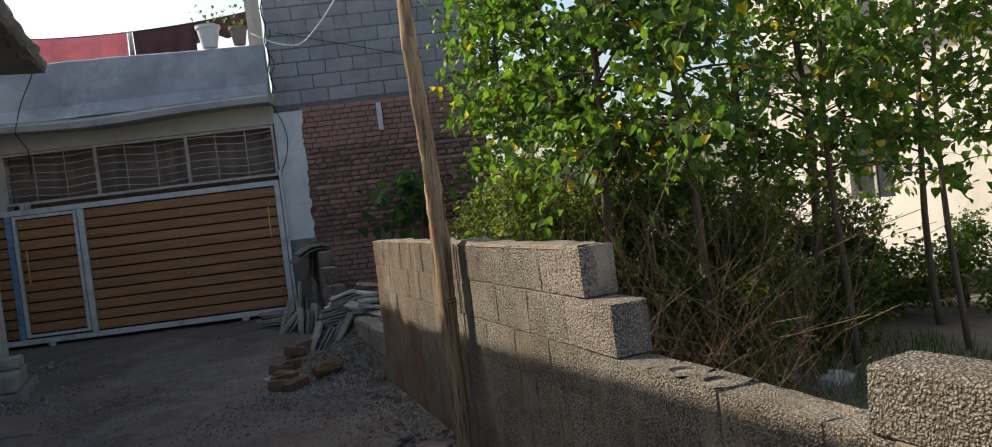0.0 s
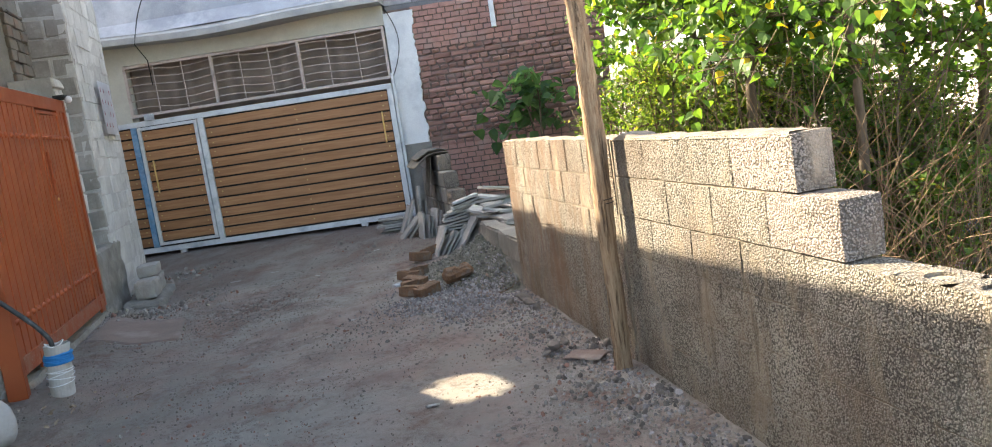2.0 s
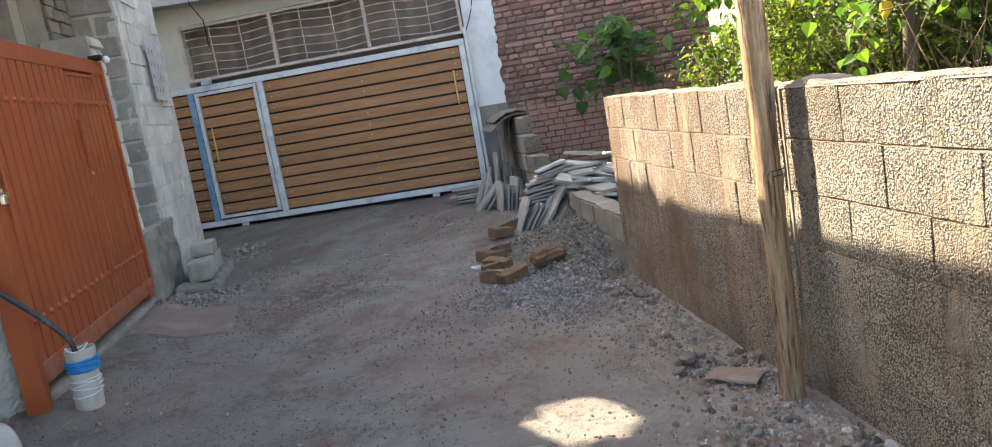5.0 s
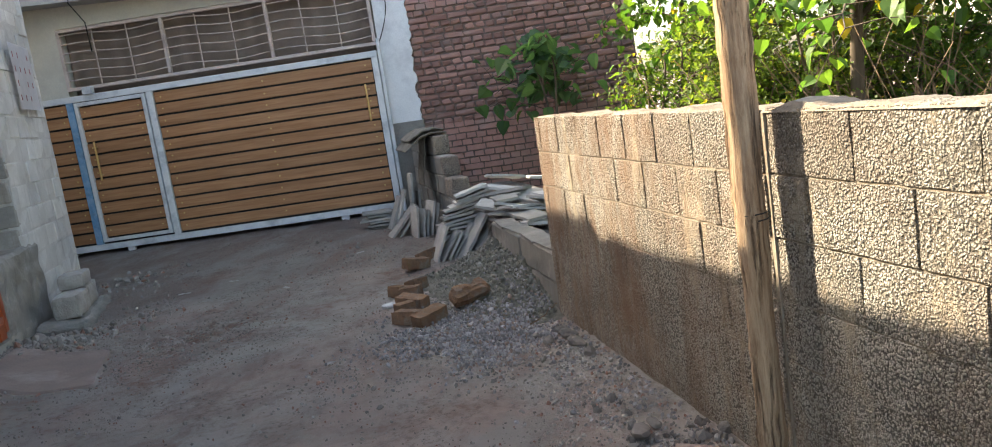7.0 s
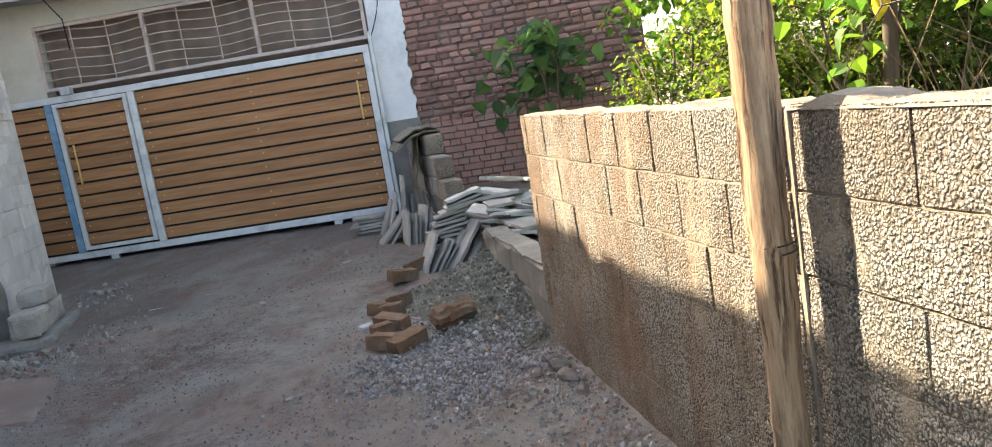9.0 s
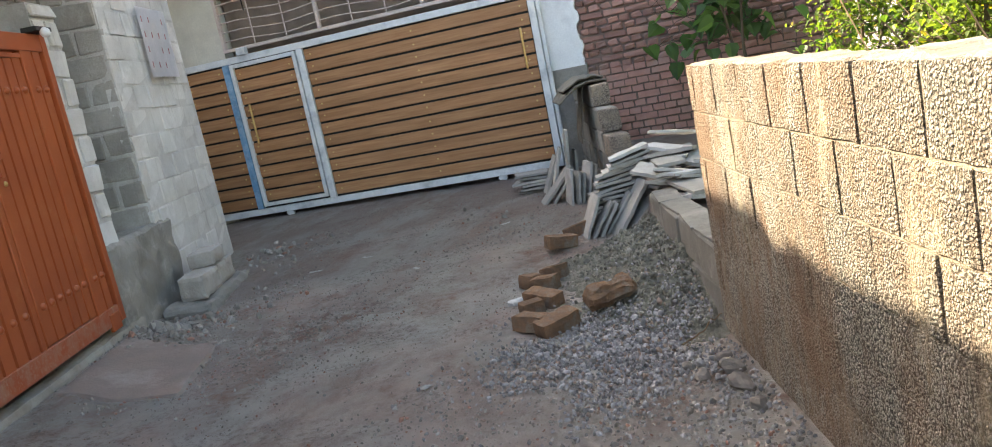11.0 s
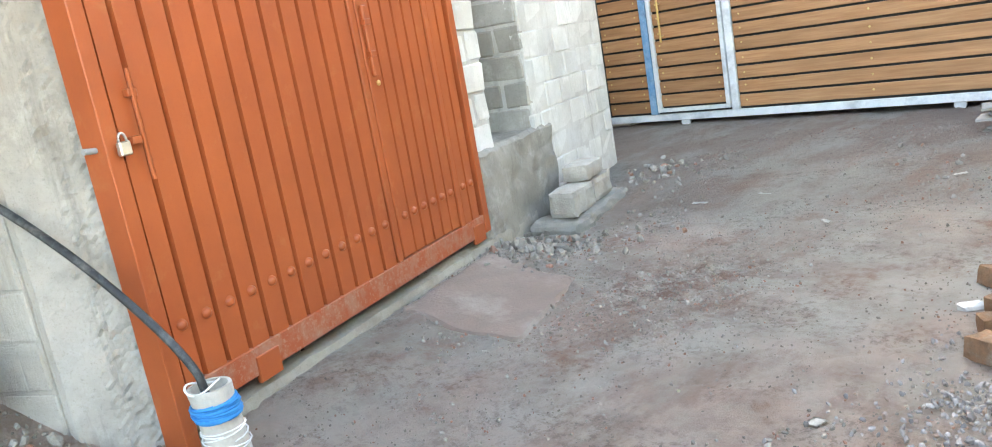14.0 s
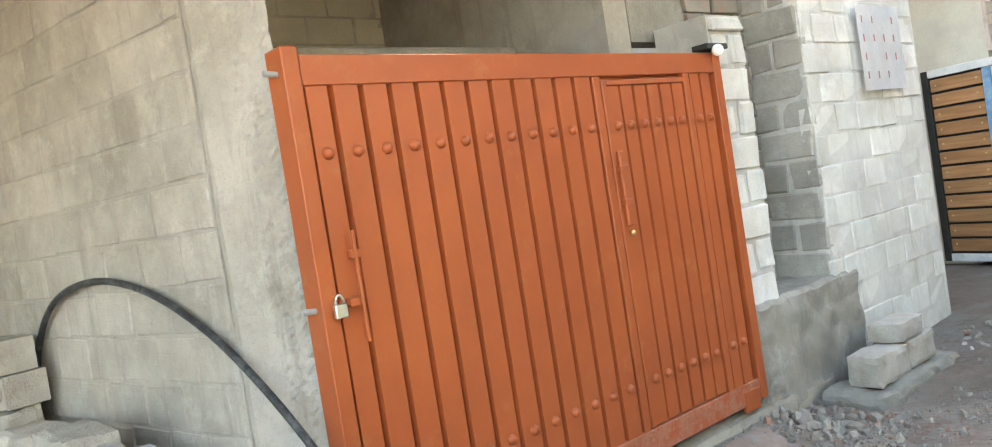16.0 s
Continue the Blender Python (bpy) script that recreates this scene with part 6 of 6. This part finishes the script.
def tree(name, base, height, lean, spread, branches, leaf, sizes, seed, r0, low, label, mat=None, droop=0.6, crown_top=1.0, trunks=1):
    """Tapered trunk, curved limbs with twigs, and a loose crown of single leaves along them."""
    rnd = random.Random(seed)
    e = empty(name, Matrix.Translation(base), label, "tree" if name == "tree" else "bush")
    bm = bmesh.new()
    spots = []
    for tr in range(trunks):
        pts, rad = [], []
        off = Vector((rnd.uniform(-1, 1), rnd.uniform(-1, 1), 0)) * (0.12 if trunks > 1 else 0)
        ln = Vector((lean[0] + rnd.uniform(-0.3, 0.3) * (trunks > 1), lean[1] + rnd.uniform(-0.3, 0.3) * (trunks > 1), 0))
        for i in range(13):
            f = i / 12
            pts.append(off + ln * f * f + Vector((0.06 * math.sin(f * 7 + seed), 0.06 * math.cos(f * 5 + seed), height * f - 0.06)))
            rad.append(r0 * (1 - 0.8 * f) + 0.006)
        add_tube(bm, pts, rad, 8)
        for b in range(branches // trunks):
            f = low + (crown_top - low) * (b + rnd.random()) / (branches / trunks)
            i = min(int(f * 12), 11)
            p = pts[i].lerp(pts[i + 1], f * 12 - i)
            a = rnd.uniform(0, math.tau)
            L = spread * rnd.uniform(0.55, 1.1) * (1.0 - 0.45 * max(0, f - 0.6) / 0.4)
            d = Vector((math.cos(a), math.sin(a), rnd.uniform(0.1, 0.9))).normalized()
            bp = [p.copy()]
            for k in range(7):
                d = (d + Vector((rnd.uniform(-0.2, 0.2), rnd.uniform(-0.2, 0.2), -0.10 + rnd.uniform(-0.1, 0.1)))).normalized()
                bp.append(bp[-1] + d * L / 7)
            add_tube(bm, bp, [max(0.004, r0 * 0.34 * (1 - k / 8)) for k in range(8)], 5, False)
            for k in range(2, 8):
                for _ in range(2):
                    td = Vector((rnd.uniform(-1, 1), rnd.uniform(-1, 1), rnd.uniform(-0.5, 0.7))).normalized()
                    tl = L * rnd.uniform(0.18, 0.38)
                    q = bp[k] + td * tl
                    add_tube(bm, [bp[k], bp[k] + td * tl * 0.5 + Vector((0, 0, 0.02)), q], [0.0045, 0.0035, 0.002], 3, False)
                    for _ in range(leaf):
                        spots.append(bp[k].lerp(q, rnd.uniform(0.15, 1.1)) + Vector((rnd.gauss(0, 1), rnd.gauss(0, 1), rnd.gauss(0, 1))) * 0.07)
    bmesh.ops.recalc_face_normals(bm, faces=bm.faces)
    part("trunk", bm, M_BARK, e, smooth=True)
    part("crown", with_material(leaves(spots, sizes, seed, droop), mat or M_LEAF), None, e, "loose crown of broad heart-shaped leaves")
    return e


def build_trees():
    T = "slender tree with broad heart-shaped green leaves, some yellow"
    tree("tree", (1.10, 8.2, -0.65), 4.9, (-0.15, -0.6), 1.45, 52, 6, (0.06, 0.105), 3, 0.055, 0.44, T)
    tree("tree", (1.75, 7.7, -0.65), 5.0, (-0.1, -0.4), 1.4, 40, 4, (0.06, 0.105), 31, 0.045, 0.46, T)
    tree("tree", (2.79, 9.76, -0.66), 5.6, (0.2, -0.2), 1.5, 38, 4, (0.06, 0.105), 7, 0.07, 0.32, T)
    tree("tree", (3.63, 9.87, -0.7), 5.8, (-0.25, -0.3), 1.4, 34, 4, (0.06, 0.10), 11, 0.06, 0.30, T)
    tree("tree", (4.45, 8.6, -0.65), 5.4, (0.1, 0.0), 1.1, 24, 4, (0.06, 0.11), 15, 0.030, 0.36, T)
    tree("tree", (5.3, 8.3, -0.65), 5.4, (-0.1, 0.2), 1.1, 20, 3, (0.06, 0.11), 19, 0.035, 0.3, T)
    tree("tree", (0.75, 9.8, -0.3), 4.8, (-0.05, -0.6), 1.25, 40, 5, (0.06, 0.105), 23, 0.05, 0.44, T)
    tree("tree", (3.3, 8.5, -0.65), 5.4, (0.1, -0.2), 1.2, 30, 5, (0.065, 0.115), 33, 0.035, 0.36, T)
    tree("tree", (4.9, 9.9, -0.65), 5.6, (0.0, -0.2), 1.3, 30, 4, (0.065, 0.115), 35, 0.04, 0.30, T)
    tree("tree", (0.25, 10.7, -0.3), 4.4, (0.0, -0.2), 0.9, 34, 5, (0.06, 0.10), 37, 0.04, 0.30, T)
    S = "dense dark green bush with small leaves"
    for i, (x, y, h, s, n) in enumerate((
            (0.8, 9.2, 2.0, 0.9, 46), (1.5, 8.6, 2.1, 0.85, 46), (2.2, 10.1, 1.8, 0.95, 46), (3.1, 10.6, 1.9, 0.9, 40),
            (1.2, 10.8, 2.0, 1.1, 46), (1.0, 12.2, 2.6, 1.2, 50), (2.6, 12.4, 2.4, 1.2, 50), (3.9, 10.8, 1.5, 0.85, 36), (2.4, 8.9, 1.5, 0.75, 36), (4.7, 10.7, 1.2, 0.8, 30), (2.0, 7.9, 1.2, 0.6, 30), (5.6, 10.6, 1.1, 0.8, 26), (3.4, 9.3, 0.9, 0.55, 24))):
        up = 0.7 if x < 0.3 else 0.0
        tree("bush", (x, y, -0.62 + up), h - up * 0.55, (0.1, -0.1), s, n, 9, (0.028, 0.066), 40 + i, 0.018, 0.08, S, M_WEED, 0.3, 1.0, 3)
    tree("bush", (-1.05, 11.7, 0.25), 1.75, (-0.35, -0.15), 0.85, 13, 1, (0.12, 0.19), 77, 0.012, 0.52, "young shrub with large blue-green leaves against the brick wall", leaf_material("blue_leaf", (0.045, 0.10, 0.055), (0.09, 0.17, 0.085), (0.10, 0.16, 0.06)), 0.35, 1.0, 2)
    for i, (x, y, h, sp) in enumerate(((-0.15, 10.0, 1.9, 0.60), (0.35, 9.0, 2.3, 0.65), (0.15, 8.2, 2.1, 0.45), (1.0, 8.4, 2.3, 0.7), (2.3, 8.4, 1.9, 0.6))):
        tree("bush", (x, y, -0.62 if x > 0.3 else -0.3), h, (0.1, 0.0), sp, 46, 9, (0.018, 0.042), 90 + i, 0.014, 0.15, "feathery light green weed bush with fine leaves", M_FINE, 0.3, 1.0, 4)
    # dry stems
    rnd = random.Random(9)
    bm = bmesh.new()
    for _ in range(620):
        x, y = rnd.uniform(0.6, 2.6), rnd.uniform(6.6, 9.2)
        a, L = rnd.uniform(0, math.tau), rnd.uniform(0.8, 2.6)
        p = [Vector((x, y, -0.63))]
        d = Vector((math.cos(a) * 0.35, math.sin(a) * 0.35, 1)).normalized()
        for k in range(7):
            d = (d + Vector((rnd.uniform(-0.3, 0.3), rnd.uniform(-0.3, 0.3), -0.07 + rnd.uniform(-0.12, 0.12)))).normalized()
            p.append(p[-1] + d * L / 7)
        if min(lane_u(q.x, q.y)[1] for q in p) > 0.35:
            add_tube(bm, p, 0.0028, 3, False)
    tagged(part("dry_stems", bm, M_DRY), "tangle of dry brown weed stems", "dry weeds", kind="stuff")
    bm = bmesh.new()
    for _ in range(6000):
        x, y = rnd.uniform(0.6, 4.5), rnd.uniform(4.0, 9.5)
        u, v = lane_u(x, y)
        if v < 0.7:
            continue
        a, h = rnd.uniform(0, math.tau), rnd.uniform(0.05, 0.2)
        b = Vector((x, y, rise(x, y)))
        t = Vector((math.cos(a), math.sin(a), 0))
        q = [bm.verts.new(b - t * 0.006), bm.verts.new(b + t * 0.006), bm.verts.new(b + Vector((-t.y, t.x, 0)) * h * 0.5 + Vector((0, 0, h)))]
        bm.faces.new(q)
    tagged(part("grass", bm, M_WEED), "short grass on the waste plot", "grass", kind="stuff")


build_trees()
build_house_things()


def build_litter():
    rnd = random.Random(17)
    mats = (mottled("pale_litter", (0.55, 0.53, 0.5), (0.45, 0.43, 0.4), 12, 60, 0.4, 0.003, 0.7), mottled("pink_litter", (0.52, 0.36, 0.42), (0.45, 0.3, 0.36), 12, 60, 0.4, 0.003, 0.6), M_SLAB_EDGE)
    for i in range(14):
        x, y = rnd.uniform(1.9, 3.0), rnd.uniform(7.6, 9.2)
        bm = bmesh.new()
        bmesh.ops.create_icosphere(bm, subdivisions=2, radius=rnd.uniform(0.06, 0.15))
        for v in bm.verts:
            v.co = Vector((v.co.x * 1.2, v.co.y, v.co.z * 0.6)) * (1 + 0.5 * noise.noise(v.co * 16 + Vector((i * 5, 0, 0))))
        tagged(part("litter_lump", bm, mats[i % 3], at=pose(x, y, rise(x, y) + 0.04, 0, 0, rnd.uniform(0, 360))), "crumpled litter and rubble lump on the waste plot", "litter", "litter on the plot")
    bm = bmesh.new()
    bmesh.ops.create_icosphere(bm, subdivisions=3, radius=0.2)
    for v in bm.verts:
        v.co = Vector((v.co.x, v.co.y * 0.7, v.co.z * 1.1)) * (1 + 0.45 * noise.noise(v.co * 9))
    blue = mottled("blue_plastic", (0.02, 0.10, 0.42), (0.03, 0.16, 0.55), 12, 60, 0.3, 0.003, 0.4)
    tagged(part("plastic_bag", bm, blue, at=pose(3.55, 10.0, -0.55)), "crumpled blue plastic bag under the trees", "plastic bag")


build_litter()


def build_scraps():
    """Curled scraps of paper and plastic trodden into the lane, a pale stone and a stick."""
    pale = mottled("paper_scrap", (0.62, 0.61, 0.57), (0.50, 0.49, 0.45), 30, 120, 0.3, 0.002, 0.8, dirt=(0.40, 0.37, 0.33))
    for i, (x, y, l, w, r) in enumerate(((-1.15, 6.88, 0.085, 0.05, 30), (-2.33, 6.75, 0.06, 0.05, 80), (-1.22, 4.60, 0.07, 0.045, 10), (-3.05, 9.95, 0.09, 0.05, 50), (-3.4, 8.9, 0.07, 0.035, 140), (-4.45, 9.15, 0.11, 0.05, 20), (-4.1, 9.4, 0.10, 0.03, 170), (-2.2, 5.3, 0.035, 0.03, 60))):
        bm = bmesh.new()
        rows = [[bm.verts.new((l * (a / 6 - 0.5) * (1 + 0.3 * noise.noise((a, b, i))), w * (b / 4 - 0.5), 0.006 + 0.012 * abs(noise.noise((a * 0.5, b * 0.5, i * 3.1))))) for b in range(5)] for a in range(7)]
        for p, q in zip(rows, rows[1:]):
            for k in range(4):
                bm.faces.new((p[k], q[k], q[k + 1], p[k + 1]))
        bmesh.ops.solidify(bm, geom=bm.faces[:], thickness=0.0015)
        tagged(part("paper_scrap", bm, pale, at=pose(x, y, rise(x, y) + max(relief(x, y), sand_h(x, y) if y > 6.4 and x > -2.6 else -1.0), 0, 0, r), smooth=True), "crumpled pale scrap trodden into the earth lane", "litter", "scraps in the lane")
    x, y = -2.26, 7.87
    tagged(part("pale_stone", rough_box(-0.05, 0.05, -0.03, 0.03, 0, 0.035, 0.02, 0.012, 20.0, 2.0), M_PALE_SLATE, at=pose(x, y, rise(x, y) + relief(x, y) - 0.003, 0, 0, 55)), "small pale stone lying beside the loose bricks", "stone")
    pts = [(-1.20 + 0.012 * k, 7.05 + 0.022 * k, rise(-1.2, 7.1) + max(0.0, sand_h(-1.20 + 0.012 * k, 7.05 + 0.022 * k)) + 0.02) for k in range(16)]
    tagged(part("dry_stick", tube(pts, [0.005 - 0.0002 * k for k in range(16)], 5), M_DRY, smooth=True), "thin dry stick lying on the gravel", "stick")


build_scraps()


# ---------------------------------------------------------------- beyond the plot
def build_far():
    w = part("wall_far", box(2.6, 12, 11.6, 11.85, -0.9, -0.30, 0.02, 0.02), mottled("dark_old_wall", (0.16, 0.13, 0.11), (0.11, 0.095, 0.08), 3, 40, 0.8, 0.01, 0.95, space=True))
    tagged(w, "low old earth-stained wall at the back of the plot", "wall", kind="structure")
    F = along(6.2, 17.5, 0.42, -0.91)
    e = empty("white_house", F, "large pale plastered house behind the trees", "house")
    pale = mottled("pale_plaster", (0.60, 0.58, 0.55), (0.53, 0.51, 0.48), 1.2, 30, 0.3, 0.005, 0.9, dirt=(0.36, 0.34, 0.32), space=True)
    bm = box(-1.0, 1.2, 0, 0.3, -1.2, 8.4)
    for a, b, c, d in ((1.2, 2.2, -1.2, 0.6), (1.2, 2.2, 1.9, 3.9), (1.2, 2.2, 5.2, 8.4), (2.2, 4.8, -1.2, 8.4), (4.8, 5.8, -1.2, 0.6), (4.8, 5.8, 1.9, 3.9), (4.8, 5.8, 5.2, 8.4), (5.8, 14.0, -1.2, 8.4)):
        add_box(bm, a, b, 0, 0.3, c, d)
    add_box(bm, -1.0, -0.7, 0.3, 8, -1.2, 8.4)
    add_box(bm, -0.7, 14, 7.7, 8, -1.2, 8.4)
    add_box(bm, 13.7, 14, 0.3, 7.7, -1.2, 8.4)
    part("wall", bm, pale, e)
    part("roof", box(-1.2, 14.2, -0.4, 8.2, 8.4, 8.6, 0.02), M_SLAB_EDGE, e)
    part("ledge", box(-1.1, 14.1, -0.25, 0.0, 3.3, 3.45, 0.02), M_SLAB_EDGE, e)
    glass = Nodes("dark_glass", 0.1)
    glass.color((0.03, 0.035, 0.04))
    for x in (1.2, 4.8):
        for z in (0.6, 3.9):
            win = part("window", box(x, x + 0.06, 0.1, 0.18, z, z + 1.3), M_SLAB, e)
            f = box(x + 0.94, x + 1.0, 0.1, 0.18, z, z + 1.3)
            add_box(f, x + 0.47, x + 0.53, 0.1, 0.18, z, z + 1.3)
            part("frame", f, M_SLAB, win)
            part("pane", box(x + 0.06, x + 0.94, 0.13, 0.14, z, z + 1.3), glass.mat, win)


build_far()


# ---------------------------------------------------------------- pieces of the walls
def build_pieces():
    random.seed(44)
    L = 4.27
    # whitewashed pillar: front, and near side
    wl = bpy.data.objects["wall_left"]
    masonry(wl, "block", 3.82, 5.56, 0.0, 3.8, 0.03, 0.31, 0.2, 0.10, 0.010, M_WHITE_BLOCK, 0.004, 0.010, 0.007)
    masonry(wl, "block", 2.84, 3.18, 0.66, 2.36, 0.06, 0.34, 0.2, 0.10, 0.02, M_WHITE_BLOCK, 0.010, 0.012, 0.010)
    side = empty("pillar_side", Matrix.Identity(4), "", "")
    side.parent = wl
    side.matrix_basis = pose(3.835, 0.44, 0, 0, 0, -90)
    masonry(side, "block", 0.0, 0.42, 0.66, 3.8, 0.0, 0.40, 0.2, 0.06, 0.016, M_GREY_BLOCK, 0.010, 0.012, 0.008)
    # back of the recess: brick courses
    masonry(wl, "brick", 3.19, 3.84, 1.1, 3.1, 0.42, 0.30, 0.115, 0.05, 0.016, M_SLATE_BRICK, 0.006, 0.008, 0.008)
    # inner wall behind the red gate
    masonry(wl, "block", -0.2, 2.5, 1.6, 3.2, 2.6, 0.40, 0.2, 0.05, 0.014, M_TAN_BLOCK, 0.004, 0.006, 0.004)
    # side wall
    ws = bpy.data.objects["wall_side"]
    masonry(ws, "block", -2.75, 0.0, 0.18, 3.2, 0.03, 0.31, 0.2, 0.06, 0.012, M_GREY_BLOCK, 0.005, 0.007, 0.005)
    # grey blocks over the brick
    masonry(HOUSE, "block", L + 0.04, L + 3.10, 3.18, 6.1, 0.05, 0.41, 0.205, 0.08, 0.014, M_FAR_BLOCK, 0.006, 0.008, 0.005)
    # brick wall in mixed bond: the nearest 300 singly, the rest joined
    for r in range(18):
        z = 1.10 + 0.078 * r
        masonry(HOUSE, "brick", L + 0.40, L + 3.10, z, z + 0.078, 0.05, 0.245 if r % 3 == 1 else 0.127, 0.078, 0.06, 0.018, M_BRICK, 0.014, 0.010, 0.011, 0.3 * (r % 4))
    bm = bmesh.new()
    rnd = random.Random(6)
    verts, faces = [], []
    for z0, z1 in ((-0.05, 1.10), (2.504, 3.14)):
        row, z = 0, z0
        while z < z1 - 0.03:
            step = 0.245 if row % 3 == 1 else 0.127
            x = L + 0.40 - 0.06 * (row % 2)
            while x < L + 3.1:
                a, b = max(x, L + 0.40), min(x + step, L + 3.1)
                if b - a > 0.04:
                    n = len(verts)
                    y = 0.05 - rnd.uniform(0.008, 0.026)
                    j = lambda: rnd.uniform(-0.005, 0.005)
                    verts += [(p + j(), q, r + j()) for r in (z + 0.008, z + 0.07) for p, q in ((a + 0.008, y + j()), (b - 0.008, y + j()), (b - 0.008, 0.1), (a + 0.008, 0.1))]
                    faces += [[n + i for i in f] for f in ((3, 2, 1, 0), (4, 5, 6, 7), (0, 1, 5, 4), (1, 2, 6, 5), (3, 0, 4, 7))]
                x += step
            z += 0.078
            row += 1
    me = bpy.data.meshes.new("bricks")
    me.from_pydata(verts, [], faces)
    me.materials.append(M_BRICK)
    bm.free()
    ob = new("bricks", me)
    ob.parent = HOUSE
    tagged(ob, kind="stuff")


M_SLATE_BRICK = mottled("recess_brick", (0.30, 0.27, 0.23), (0.24, 0.215, 0.185), 8, 70, 0.6, 0.005, 0.93, 0.3, dirt=(0.34, 0.20, 0.14), space=True)
M_TAN_BLOCK = mottled("tan_block", (0.56, 0.51, 0.43), (0.47, 0.43, 0.365), 4, 60, 0.5, 0.005, 0.92, 0.16, space=True)
build_pieces()
